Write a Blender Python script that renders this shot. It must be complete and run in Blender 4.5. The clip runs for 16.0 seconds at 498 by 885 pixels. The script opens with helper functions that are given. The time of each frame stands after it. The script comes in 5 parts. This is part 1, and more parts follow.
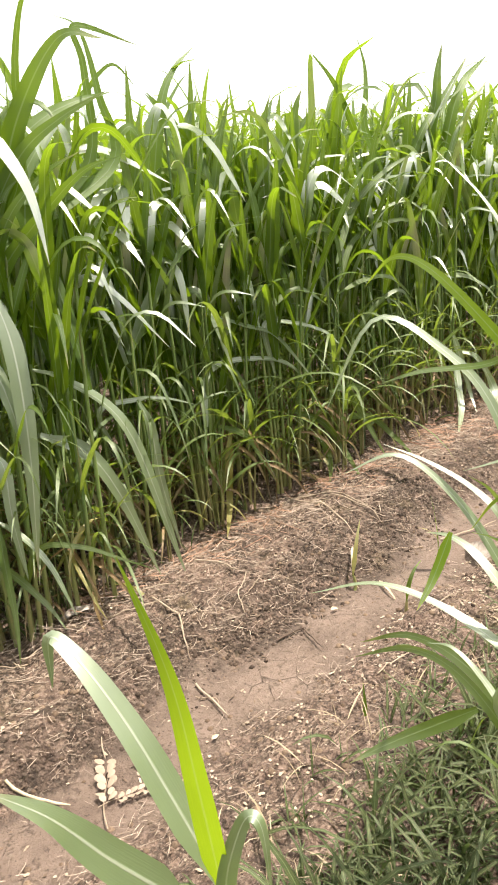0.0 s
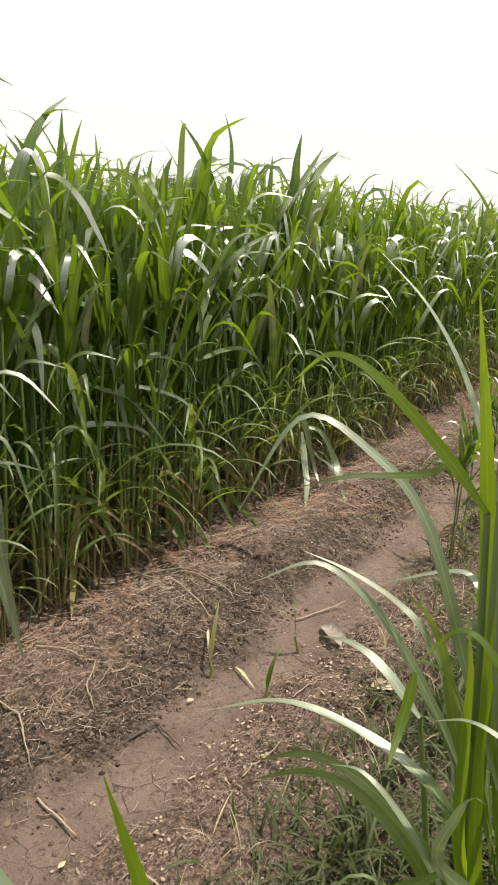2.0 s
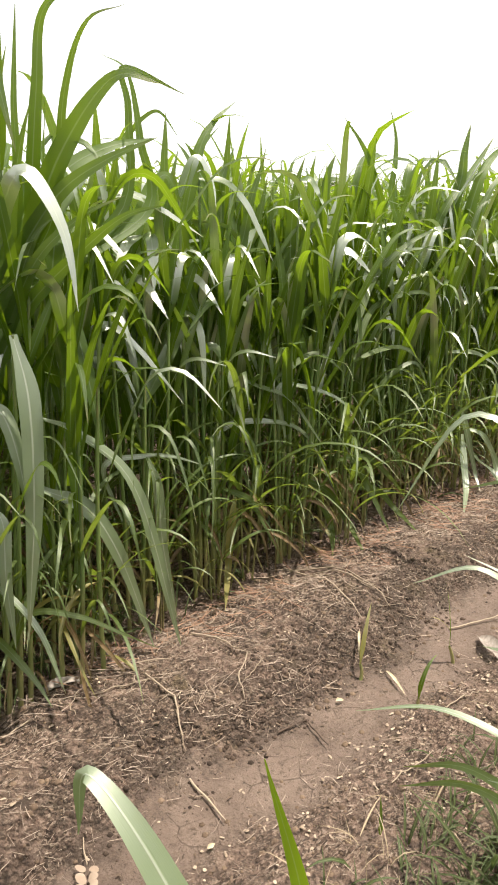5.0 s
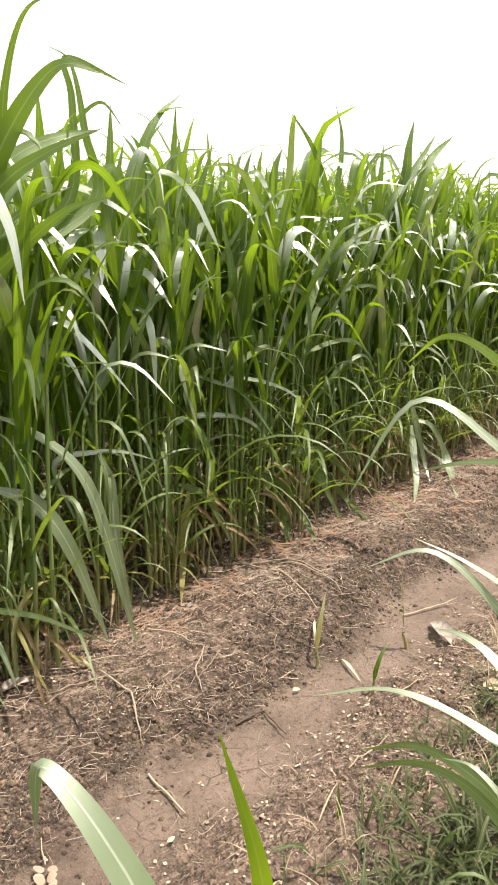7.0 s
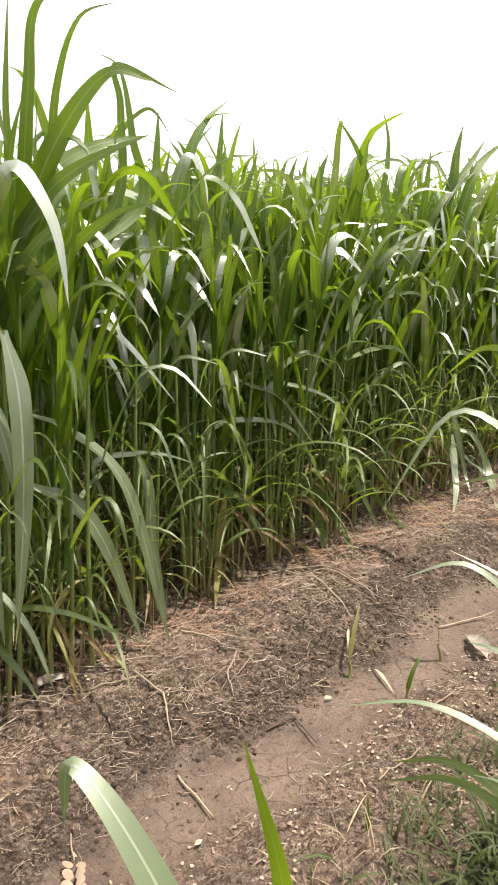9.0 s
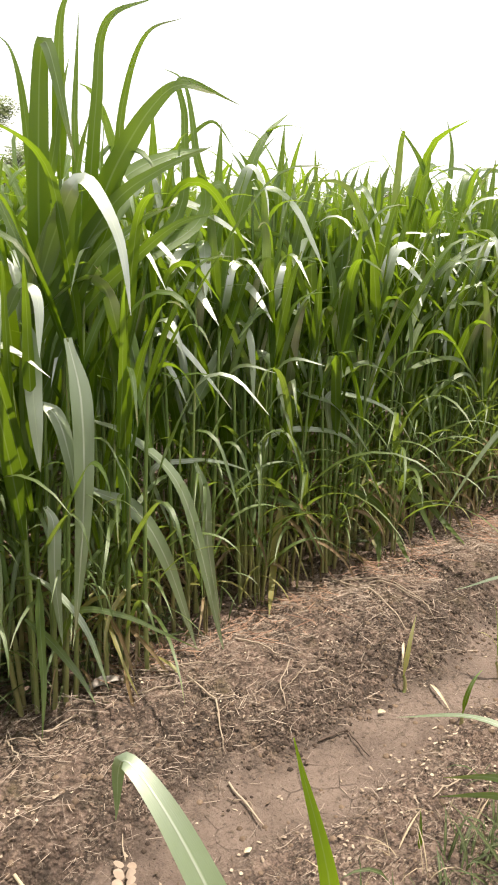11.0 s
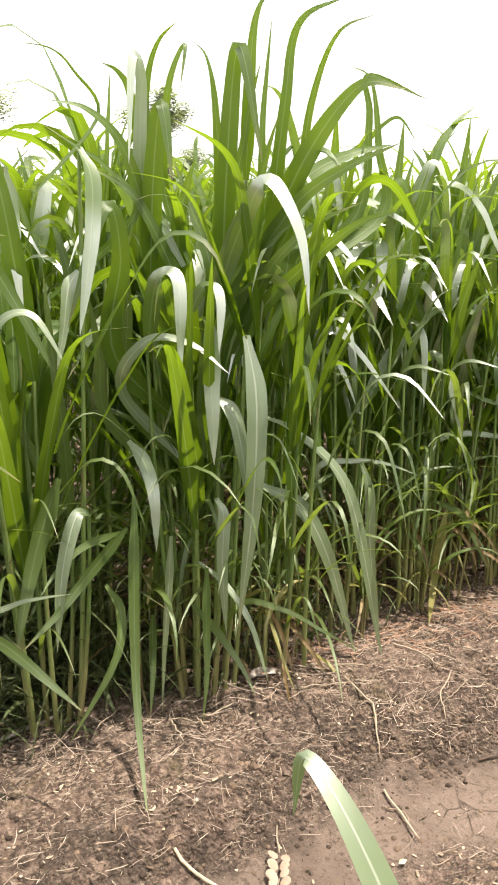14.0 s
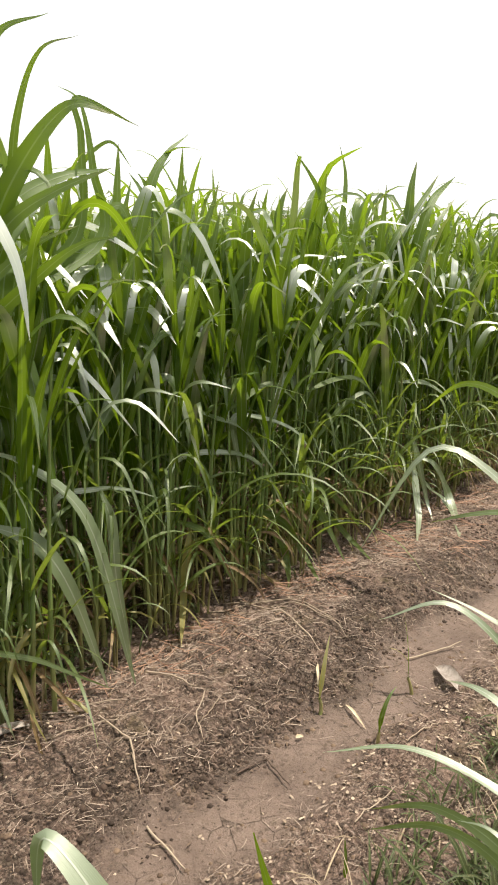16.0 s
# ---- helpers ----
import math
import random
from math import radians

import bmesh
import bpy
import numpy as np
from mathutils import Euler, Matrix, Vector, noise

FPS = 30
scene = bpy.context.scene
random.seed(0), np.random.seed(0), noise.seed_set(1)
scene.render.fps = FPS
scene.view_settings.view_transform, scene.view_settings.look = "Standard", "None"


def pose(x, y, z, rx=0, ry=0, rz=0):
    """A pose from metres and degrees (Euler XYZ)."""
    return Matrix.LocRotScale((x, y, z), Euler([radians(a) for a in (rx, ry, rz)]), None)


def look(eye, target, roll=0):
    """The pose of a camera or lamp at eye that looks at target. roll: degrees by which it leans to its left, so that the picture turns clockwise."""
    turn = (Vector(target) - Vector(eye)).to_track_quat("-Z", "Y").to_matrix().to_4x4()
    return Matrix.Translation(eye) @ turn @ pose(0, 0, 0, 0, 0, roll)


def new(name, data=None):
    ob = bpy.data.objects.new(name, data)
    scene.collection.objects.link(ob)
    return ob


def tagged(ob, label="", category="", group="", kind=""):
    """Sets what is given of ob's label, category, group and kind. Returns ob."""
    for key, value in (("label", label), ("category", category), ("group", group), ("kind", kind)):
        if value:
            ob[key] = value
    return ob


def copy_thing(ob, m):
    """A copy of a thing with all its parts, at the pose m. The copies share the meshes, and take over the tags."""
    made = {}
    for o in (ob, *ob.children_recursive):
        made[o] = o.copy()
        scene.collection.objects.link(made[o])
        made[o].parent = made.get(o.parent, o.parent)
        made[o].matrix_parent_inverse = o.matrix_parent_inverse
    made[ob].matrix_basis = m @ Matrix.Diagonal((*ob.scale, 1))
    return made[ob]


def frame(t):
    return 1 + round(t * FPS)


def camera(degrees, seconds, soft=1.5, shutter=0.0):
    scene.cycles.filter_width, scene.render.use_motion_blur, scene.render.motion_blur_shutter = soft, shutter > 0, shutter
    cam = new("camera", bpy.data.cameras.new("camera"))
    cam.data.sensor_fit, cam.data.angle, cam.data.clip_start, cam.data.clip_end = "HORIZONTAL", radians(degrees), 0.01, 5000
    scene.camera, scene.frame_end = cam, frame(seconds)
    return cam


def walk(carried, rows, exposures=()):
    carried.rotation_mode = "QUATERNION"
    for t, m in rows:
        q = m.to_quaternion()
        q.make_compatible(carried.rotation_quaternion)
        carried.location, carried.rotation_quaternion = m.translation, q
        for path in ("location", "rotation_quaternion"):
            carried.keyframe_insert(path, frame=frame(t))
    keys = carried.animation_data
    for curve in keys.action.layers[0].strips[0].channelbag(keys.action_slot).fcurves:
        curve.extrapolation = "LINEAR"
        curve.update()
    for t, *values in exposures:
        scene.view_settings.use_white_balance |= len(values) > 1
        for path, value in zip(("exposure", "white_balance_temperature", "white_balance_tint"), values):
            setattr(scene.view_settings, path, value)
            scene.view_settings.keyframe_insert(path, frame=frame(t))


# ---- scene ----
cam = camera(37.61, 16.0, 1.9)
# seconds, eye in metres, pitch, roll and yaw in degrees
PATH = [
    (0, 0.160, -0.148, 1.483, -20.25, 4.52, 4.26),
    (0.2, 0.135, -0.114, 1.487, -19.71, 2.40, 3.81),
    (0.4, 0.107, -0.080, 1.491, -18.69, 0.90, 1.09),
    (0.5, 0.092, -0.064, 1.492, -17.83, 0.57, -1.82),
    (0.6, 0.075, -0.047, 1.493, -16.97, 0.20, -4.59),
    (0.8, 0.036, -0.015, 1.492, -16.17, -0.51, -9.34),
    (1, -0.007, 0.015, 1.489, -16.59, -1.12, -13.16),
    (1.5, -0.007, 0.035, 1.498, -15.71, -2.27, -12.04),
    (2, 0.003, 0.010, 1.510, -16.10, -2.59, -8.23),
    (2.5, 0.004, 0.004, 1.509, -15.68, -1.49, -5.25),
    (3, -0.003, 0.005, 1.507, -15.88, -0.41, -1.34),
    (3.5, 0.000, 0.000, 1.500, -15.42, -0.69, 0.19),
    (4, -0.004, 0.008, 1.505, -16.20, -1.47, 1.44),
    (4.2, -0.007, 0.009, 1.505, -16.44, -1.29, 2.41),
    (6.3, -0.004, 0.004, 1.492, -16.42, -0.56, 4.12),
    (6.5, -0.004, 0.003, 1.489, -16.04, -1.06, 2.47),
    (7, -0.003, 0.002, 1.493, -16.65, -0.69, -0.12),
    (7.5, 0.002, -0.006, 1.497, -17.05, -0.25, 1.30),
    (8, 0.003, -0.005, 1.497, -17.03, -0.73, 2.11),
    (8.5, 0.001, -0.002, 1.498, -16.37, -1.46, 3.26),
    (9, 0.001, 0.001, 1.498, -16.40, -1.23, 3.23),
    (9.5, 0.002, -0.002, 1.490, -16.15, -1.16, 5.75),
    (9.7, 0.004, -0.007, 1.492, -15.53, -0.98, 5.76),
    (11.8, 0.003, -0.010, 1.492, -15.90, -0.94, 8.75),
    (12, -0.001, -0.012, 1.492, -16.64, -0.53, 8.63),
    (12.5, -0.021, -0.007, 1.491, -17.13, 0.08, 11.82),
    (13, -0.028, -0.006, 1.493, -15.82, -0.62, 11.97),
    (13.5, -0.037, -0.011, 1.497, -15.55, -0.08, 14.59),
    (14, -0.049, -0.018, 1.496, -15.97, -0.34, 19.96),
    (14.5, -0.044, -0.017, 1.502, -14.19, 0.18, 22.10),
    (15, -0.039, -0.003, 1.499, -13.02, 0.05, 17.67),
    (15.5, -0.030, 0.018, 1.499, -13.45, -0.31, 9.95),
    (16, -0.028, 0.038, 1.505, -14.11, -1.31, -0.19),
]
EXPOSURES = [(0.0, 0.42), (0.5, 0.3), (1.0, -0.33), (1.5, -0.45), (2.5, -0.45), (3.5, -0.3), (4.2, -0.2), (6.5, 0.24), (7.5, 0.1), (9.5, 0.0), (12.0, 0.1), (14.0, 0.34), (14.5, 0.33), (15.5, 0.0), (16.0, -0.2)]
walk(cam, [(t, pose(x, y, z, 90 + pitch, roll, yaw)) for t, x, y, z, pitch, roll, yaw in PATH], EXPOSURES)

# ---------------------------------------------------------------- light
SUN_DIR = Vector((0.95, 0.31, 0.0)).normalized() * math.cos(radians(74)) + Vector((0, 0, math.sin(radians(74))))
sun = new("sun", bpy.data.lights.new("sun", "SUN"))
sun.data.energy, sun.data.angle, sun.data.color = 6.8, radians(0.8), (1.0, 0.915, 0.77)
sun.matrix_world = look(SUN_DIR * 50, (0, 0, 0))

world = bpy.data.worlds.new("sky")
scene.world = world
world.use_nodes = True
wn, wl = world.node_tree.nodes, world.node_tree.links
sky = wn.new("ShaderNodeTexSky")
sky.sky_type, sky.sun_disc = "NISHITA", False
sky.sun_elevation, sky.sun_rotation = radians(74), math.atan2(0.95, 0.31)
sky.air_density, sky.dust_density, sky.ozone_density = 1.0, 6.0, 1.0
haze = wn.new("ShaderNodeMix")
haze.data_type = "RGBA"
haze.inputs["Factor"].default_value = 0.75
haze.inputs["B"].default_value = (12.7, 12.4, 11.9, 1)
wl.new(sky.outputs["Color"], haze.inputs["A"])
wl.new(haze.outputs["Result"], wn["Background"].inputs["Color"])
wn["Background"].inputs["Strength"].default_value = 0.141

# ---------------------------------------------------------------- field frame
# a runs along the strip between the crops, b across it towards the tall crop
ALONG, ACROSS = Vector((0.659, 0.752)), Vector((-0.752, 0.659))
STRIP = math.atan2(0.752, 0.659)


def xy(a, b):
    p = ALONG * a + ACROSS * b
    return p.x, p.y


def ab(x, y):
    return x * 0.659 + y * 0.752, -x * 0.752 + y * 0.659


# ---------------------------------------------------------------- materials
class Nodes:
    """A small hand for wiring node materials."""

    def __init__(self, name):
        self.mat = bpy.data.materials.new(name)
        self.mat.use_nodes = True
        self.tree = self.mat.node_tree
        self.tree.nodes.clear()
        self.out = self.add("ShaderNodeOutputMaterial")

    def add(self, kind, **inputs):
        node = self.tree.nodes.new(kind)
        for key, value in inputs.items():
            self.put(node, key.replace("_", " "), value)
        return node

    def put(self, node, key, value):
        socket = node.inputs[int(key)] if key.isdigit() else node.inputs[key]
        if isinstance(value, bpy.types.NodeSocket):
            self.tree.links.new(value, socket)
        else:
            socket.default_value = value

    def math(self, op, a, b=0.0, clamp=False):
        node = self.tree.nodes.new("ShaderNodeMath")
        node.operation, node.use_clamp = op, clamp
        self.put(node, "0", a)
        self.put(node, "1", b)
        return node.outputs[0]

    def mix(self, fac, a, b, blend="MIX"):
        node = self.tree.nodes.new("ShaderNodeMix")
        node.data_type, node.blend_type = "RGBA", blend
        for socket, value in zip((node.inputs[0], node.inputs[6], node.inputs[7]), (fac, a, b)):
            if isinstance(value, bpy.types.NodeSocket):
                self.tree.links.new(value, socket)
            else:
                socket.default_value = value
        return node.outputs[2]

    def noise(self, scale, detail=4.0, rough=0.55, vector=None, distort=0.0):
        node = self.add("ShaderNodeTexNoise", Scale=scale, Detail=detail, Roughness=rough, Distortion=distort)
        if vector is not None:
            self.put(node, "Vector", vector)
        return node.outputs["Fac"]

    def ramp(self, value, *stops):
        node = self.add("ShaderNodeValToRGB", Fac=value)
        node.color_ramp.elements[0].position, node.color_ramp.elements[0].color = stops[0]
        node.color_ramp.elements[1].position, node.color_ramp.elements[1].color = stops[-1]
        for at, color in stops[1:-1]:
            node.color_ramp.elements.new(at).color = color
        return node.outputs["Color"]

    def step(self, value, lo, hi):
        node = self.add("ShaderNodeMapRange", Value=value)
        node.interpolation_type = "SMOOTHSTEP"
        node.inputs["From Min"].default_value, node.inputs["From Max"].default_value = lo, hi
        return node.outputs["Result"]

    def bump(self, height, strength=0.3, distance=0.01):
        return self.add("ShaderNodeBump", Height=height, Strength=strength, Distance=distance).outputs["Normal"]


def blade_material(name, young, old, glow, islands=False, rough=0.40, through_leaf=0.42, dry=0.0, rib=(0.20, 0.27, 0.11, 1), gloss=0.45, wax=0.06, bare=(0.30, 0.70)):
    """A grass leaf: pale midrib, fine veins, mottled green, light passing through it."""
    n = Nodes(name)
    rand = n.add("ShaderNodeNewGeometry").outputs["Random Per Island"] if islands else n.add("ShaderNodeObjectInfo").outputs["Random"]
    uv = n.add("ShaderNodeTexCoord").outputs["UV"]
    split = n.add("ShaderNodeSeparateXYZ", Vector=uv)
    across, along = split.outputs["X"], split.outputs["Y"]
    from_rib = n.math("ABSOLUTE", n.math("SUBTRACT", across, 0.5))
    ribbed = n.math("SUBTRACT", 1.0, n.step(from_rib, 0.018, 0.06))
    veins = n.math("SINE", n.math("MULTIPLY", across, 95.0))
    stretched = n.add("ShaderNodeMapping", Vector=uv)
    stretched.inputs["Scale"].default_value = (9, 1.6, 1)
    place = n.add("ShaderNodeTexCoord").outputs["Object"]
    streak = n.noise(3.0, 5, 0.6, stretched.outputs[0])
    cloud = n.noise(14.0, 3, 0.5, place)
    body = n.mix(rand, young, old)
    body = n.mix(n.math("MULTIPLY", streak, 0.55), body, old)
    body = n.mix(n.math("MULTIPLY", n.step(cloud, 0.62, 0.78), 0.35), body, (0.17, 0.19, 0.05, 1))
    tip = n.math("MULTIPLY", n.step(along, 0.86, 1.0), n.step(rand, 0.35, 0.7))
    body = n.mix(n.math("MULTIPLY", tip, 0.7), body, (0.33, 0.25, 0.12, 1))
    if dry:
        body = n.mix(n.math("MULTIPLY", n.step(n.noise(5, 4, 0.6, stretched.outputs[0]), 0.45, 0.65), dry), body, (0.36, 0.26, 0.14, 1))
    body = n.mix(n.math("MULTIPLY", n.step(veins, 0.1, 0.9), 0.22), body, old)
    body = n.mix(ribbed, body, rib)
    lit = n.mix(n.math("MULTIPLY", ribbed, 0.3), glow, (0.40, 0.46, 0.16, 1))
    lit = n.mix(n.math("MULTIPLY", streak, 0.5), lit, n.mix(0.5, glow, old))
    relief = n.math("ADD", n.math("MULTIPLY", veins, 0.06), n.math("MULTIPLY", ribbed, 1.2))
    normal = n.bump(n.math("ADD", relief, streak), 0.25, 0.002)
    skin = n.add("ShaderNodeBsdfPrincipled", Base_Color=body, Roughness=n.math("ADD", rough - 0.08, n.math("MULTIPLY", streak, 0.18)), Normal=normal)
    skin.inputs["Specular IOR Level"].default_value = gloss
    inner = n.add("ShaderNodeBsdfTranslucent", Color=lit)
    both = n.add("ShaderNodeMixShader", Fac=through_leaf)
    n.put(both, "1", skin.outputs[0])
    n.put(both, "2", inner.outputs[0])
    bloom = n.add("ShaderNodeBsdfGlossy", Color=(0.95, 0.97, 0.91, 1), Roughness=rough + 0.06, Normal=normal)
    waxy = n.add("ShaderNodeMixShader", Fac=n.math("MULTIPLY", wax, n.math("ADD", 0.25, n.math("MULTIPLY", n.step(along, *bare), 0.75))))
    n.put(waxy, "1", both.outputs[0])
    n.put(waxy, "2", bloom.outputs[0])
    n.put(n.out, "Surface", waxy.outputs[0])
    return n.mat


YOUNG, OLD, GLOW = (0.102, 0.178, 0.016, 1), (0.054, 0.100, 0.013, 1), (0.255, 0.385, 0.010, 1)
LEAF = blade_material("grass_leaf", YOUNG, OLD, GLOW, rough=0.45, through_leaf=0.54, gloss=0.12, wax=0.045)
LEAF_GLOSSY = blade_material("glossy_grass_leaf", YOUNG, OLD, GLOW, rough=0.36, through_leaf=0.45, gloss=0.35, wax=0.42, bare=(0.28, 0.5))
# pale leaf, with the white sheen of sunlit leaves lightened into its colours
LEAF_PALE_SHEEN = blade_material("pale_sheen_grass_leaf", (0.19, 0.255, 0.110, 1), (0.125, 0.18, 0.070, 1), (0.29, 0.38, 0.11, 1), rough=0.40, through_leaf=0.40, rib=(0.44, 0.48, 0.36, 1), gloss=0.4, wax=0.16, bare=(-0.4, 0.05))
LEAF_LOW = blade_material("lower_grass_leaf", (0.135, 0.195, 0.047, 1), (0.080, 0.126, 0.031, 1), (0.28, 0.37, 0.035, 1), rough=0.44, through_leaf=0.48, gloss=0.15, wax=0.06)
# lit copy of the grass leaf: sun shining through is brightened into its colours
LEAF_LIT = blade_material("backlit_grass_leaf", (0.13, 0.22, 0.018, 1), (0.09, 0.165, 0.014, 1), (0.38, 0.52, 0.015, 1), rough=0.45, through_leaf=0.64, gloss=0.1, wax=0.02)
LEAF_FIELD = blade_material("grass_leaf_field", YOUNG, OLD, GLOW, islands=True, rough=0.42, through_leaf=0.52, gloss=0.12, wax=0.06)
LEAF_DRY = blade_material("dry_leaf", (0.30, 0.20, 0.09, 1), (0.20, 0.12, 0.055, 1), (0.30, 0.19, 0.07, 1), rough=0.65, through_leaf=0.25, rib=(0.40, 0.30, 0.18, 1))
LEAF_YELLOW = blade_material("yellowing_leaf", (0.24, 0.27, 0.06, 1), (0.30, 0.25, 0.07, 1), (0.42, 0.42, 0.08, 1), dry=0.6)
WEED = blade_material("weed_blade", (0.048, 0.086, 0.028, 1), (0.028, 0.050, 0.019, 1), (0.14, 0.20, 0.05, 1), islands=True, rough=0.55, through_leaf=0.3, dry=0.45, gloss=0.25, wax=0.012)


def culm_material():
    n = Nodes("culm")
    rand = n.add("ShaderNodeObjectInfo").outputs["Random"]
    place = n.add("ShaderNodeTexCoord").outputs["Object"]
    tall = n.add("ShaderNodeMapping", Vector=place)
    tall.inputs["Scale"].default_value = (60, 60, 4)
    streak = n.noise(2.0, 4, 0.6, tall.outputs[0])
    body = n.mix(rand, (0.19, 0.26, 0.075, 1), (0.095, 0.16, 0.04, 1))
    body = n.mix(n.step(streak, 0.5, 0.75), body, (0.26, 0.22, 0.10, 1))
    low = n.math("SUBTRACT", 1.0, n.step(n.math("ADD", n.add("ShaderNodeSeparateXYZ", Vector=place).outputs["Z"], n.math("MULTIPLY", streak, 0.3)), 0.20, 0.62))
    body = n.mix(n.math("MULTIPLY", low, n.math("ADD", 0.35, n.math("MULTIPLY", rand, 0.45))), body, (0.33, 0.26, 0.12, 1))
    skin = n.add("ShaderNodeBsdfPrincipled", Base_Color=body, Roughness=0.5, Normal=n.bump(streak, 0.4, 0.002))
    n.put(n.out, "Surface", skin.outputs[0])
    return n.mat


CULM = culm_material()


def soil_material():
    """Damp silt in the rut, crumbly soil with rotting litter beside it. The object's x runs along the strip, y across."""
    n = Nodes("soil")
    place = n.add("ShaderNodeTexCoord").outputs["Object"]
    split = n.add("ShaderNodeSeparateXYZ", Vector=place)
    wander = n.math("MULTIPLY", n.math("SUBTRACT", n.noise(2.2, 4, 0.6, place), 0.5), 0.45)
    b = n.math("ADD", split.outputs["Y"], wander)
    silt = n.math("MULTIPLY", n.step(b, 1.00, 1.12), n.math("SUBTRACT", 1.0, n.step(b, 1.30, 1.40)))
    fine, crumb, broad = n.noise(160, 5, 0.7, place), n.noise(38, 6, 0.68, place), n.noise(5.5, 5, 0.6, place)
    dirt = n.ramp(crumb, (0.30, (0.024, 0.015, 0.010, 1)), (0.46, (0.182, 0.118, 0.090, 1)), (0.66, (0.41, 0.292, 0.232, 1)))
    rot = n.step(n.noise(9, 6, 0.7, place), 0.52, 0.66)
    dirt = n.mix(n.math("MULTIPLY", rot, 0.75), dirt, (0.052, 0.036, 0.027, 1))
    moss = n.step(n.noise(4.2, 4, 0.6, place), 0.55, 0.70)
    dirt = n.mix(n.math("MULTIPLY", moss, 0.55), dirt, (0.17, 0.135, 0.060, 1))
    mud = n.ramp(broad, (0.35, (0.158, 0.110, 0.088, 1)), (0.65, (0.240, 0.173, 0.140, 1)))
    mud = n.mix(n.math("MULTIPLY", n.step(crumb, 0.54, 0.66), 0.7), mud, (0.085, 0.056, 0.040, 1))
    mud = n.mix(n.math("MULTIPLY", n.step(n.noise(70, 4, 0.7, place), 0.58, 0.66), 0.75), mud, (0.055, 0.036, 0.026, 1))
    mud = n.mix(n.math("MULTIPLY", n.step(n.noise(24, 5, 0.7, place), 0.56, 0.68), 0.5), mud, (0.30, 0.23, 0.185, 1))
    cracks = n.add("ShaderNodeTexVoronoi", Vector=place, Scale=11.0)
    cracks.feature = "DISTANCE_TO_EDGE"
    crack = n.math("SUBTRACT", 1.0, n.step(n.math("ADD", cracks.outputs["Distance"], n.math("MULTIPLY", fine, 0.05)), 0.025, 0.05))
    crack = n.math("MULTIPLY", crack, n.step(broad, 0.5, 0.62))
    mud = n.mix(n.math("MULTIPLY", crack, 0.35), mud, (0.07, 0.045, 0.032, 1))
    flakes = None
    for turn, stretch, seed in ((0.5, (40, 210, 90), 0.0), (2.0, (52, 240, 90), 7.0), (1.2, (120, 170, 90), 3.0)):
        lay = n.add("ShaderNodeMapping", Vector=place)
        lay.inputs["Rotation"].default_value, lay.inputs["Location"].default_value, lay.inputs["Scale"].default_value = (0, 0, turn), (seed, seed, 0), stretch
        warp = n.add("ShaderNodeVectorMath")
        warp.operation = "ADD"
        n.put(warp, "0", lay.outputs[0])
        n.put(warp, "1", n.add("ShaderNodeTexNoise", Vector=place, Scale=30.0, Detail=3.0).outputs["Color"])
        bits = n.add("ShaderNodeTexVoronoi", Vector=warp.outputs[0], Scale=1.0)
        tone = n.add("ShaderNodeSeparateColor", Color=bits.outputs["Color"])
        hue = n.ramp(tone.outputs["Red"], (0.15, (0.038, 0.023, 0.015, 1)), (0.5, (0.185, 0.120, 0.090, 1)), (0.8, (0.36, 0.255, 0.195, 1)), (0.97, (0.48, 0.38, 0.30, 1)))
        if flakes is None:
            flakes, lift = hue, tone.outputs["Red"]
        else:
            pick = n.step(tone.outputs["Green"], 0.50, 0.52)
            flakes = n.mix(pick, flakes, hue)
            lift = n.math("ADD", n.math("MULTIPLY", lift, n.math("SUBTRACT", 1.0, pick)), n.math("MULTIPLY", tone.outputs["Red"], pick))
    matted = n.step(n.noise(8, 5, 0.7, place), 0.42, 0.56)
    dirt = n.mix(n.math("MULTIPLY", matted, 0.75), dirt, flakes)
    humus = n.math("MULTIPLY", n.step(b, 1.26, 1.36), n.math("SUBTRACT", 1.0, n.step(b, 1.46, 1.68)))
    humus = n.math("MULTIPLY", humus, n.step(n.noise(13, 6, 0.75, place), 0.37, 0.54))
    color = n.mix(n.math("MULTIPLY", humus, 0.5), n.mix(silt, dirt, mud), (0.030, 0.020, 0.014, 1))
    grit = None
    for scale, push in ((42.0, 0.030), (95.0, 0.014)):
        shift = n.add("ShaderNodeVectorMath")
        shift.operation = "MULTIPLY_ADD"
        n.put(shift, "0", n.add("ShaderNodeTexNoise", Vector=place, Scale=scale * 0.6, Detail=3.0).outputs["Color"])
        n.put(shift, "1", (push, push, push))
        n.put(shift, "2", place)
        cell = n.add("ShaderNodeTexVoronoi", Vector=shift.outputs[0], Scale=scale).outputs["Distance"]
        grit = cell if grit is None else n.math("ADD", n.math("MULTIPLY", grit, 0.6), n.math("MULTIPLY", cell, 0.5))
    open_soil = n.math("SUBTRACT", 1.0, n.math("MULTIPLY", silt, 0.85))
    # shade in the creases between crumbs, darkened into the soil colour
    gap_shade = n.math("MULTIPLY", n.math("MULTIPLY", n.step(grit, 0.50, 0.72), n.step(n.noise(6, 4, 0.6, place), 0.40, 0.58)), open_soil)
    color = n.mix(n.math("MULTIPLY", gap_shade, 0.65), color, (0.038, 0.024, 0.017, 1))
    rough = n.math("SUBTRACT", 0.92, n.math("MULTIPLY", silt, 0.22))
    lumps = n.math("ADD", n.math("MULTIPLY", crumb, n.math("SUBTRACT", 1.0, n.math("MULTIPLY", silt, 0.6))), n.math("MULTIPLY", fine, 0.35))
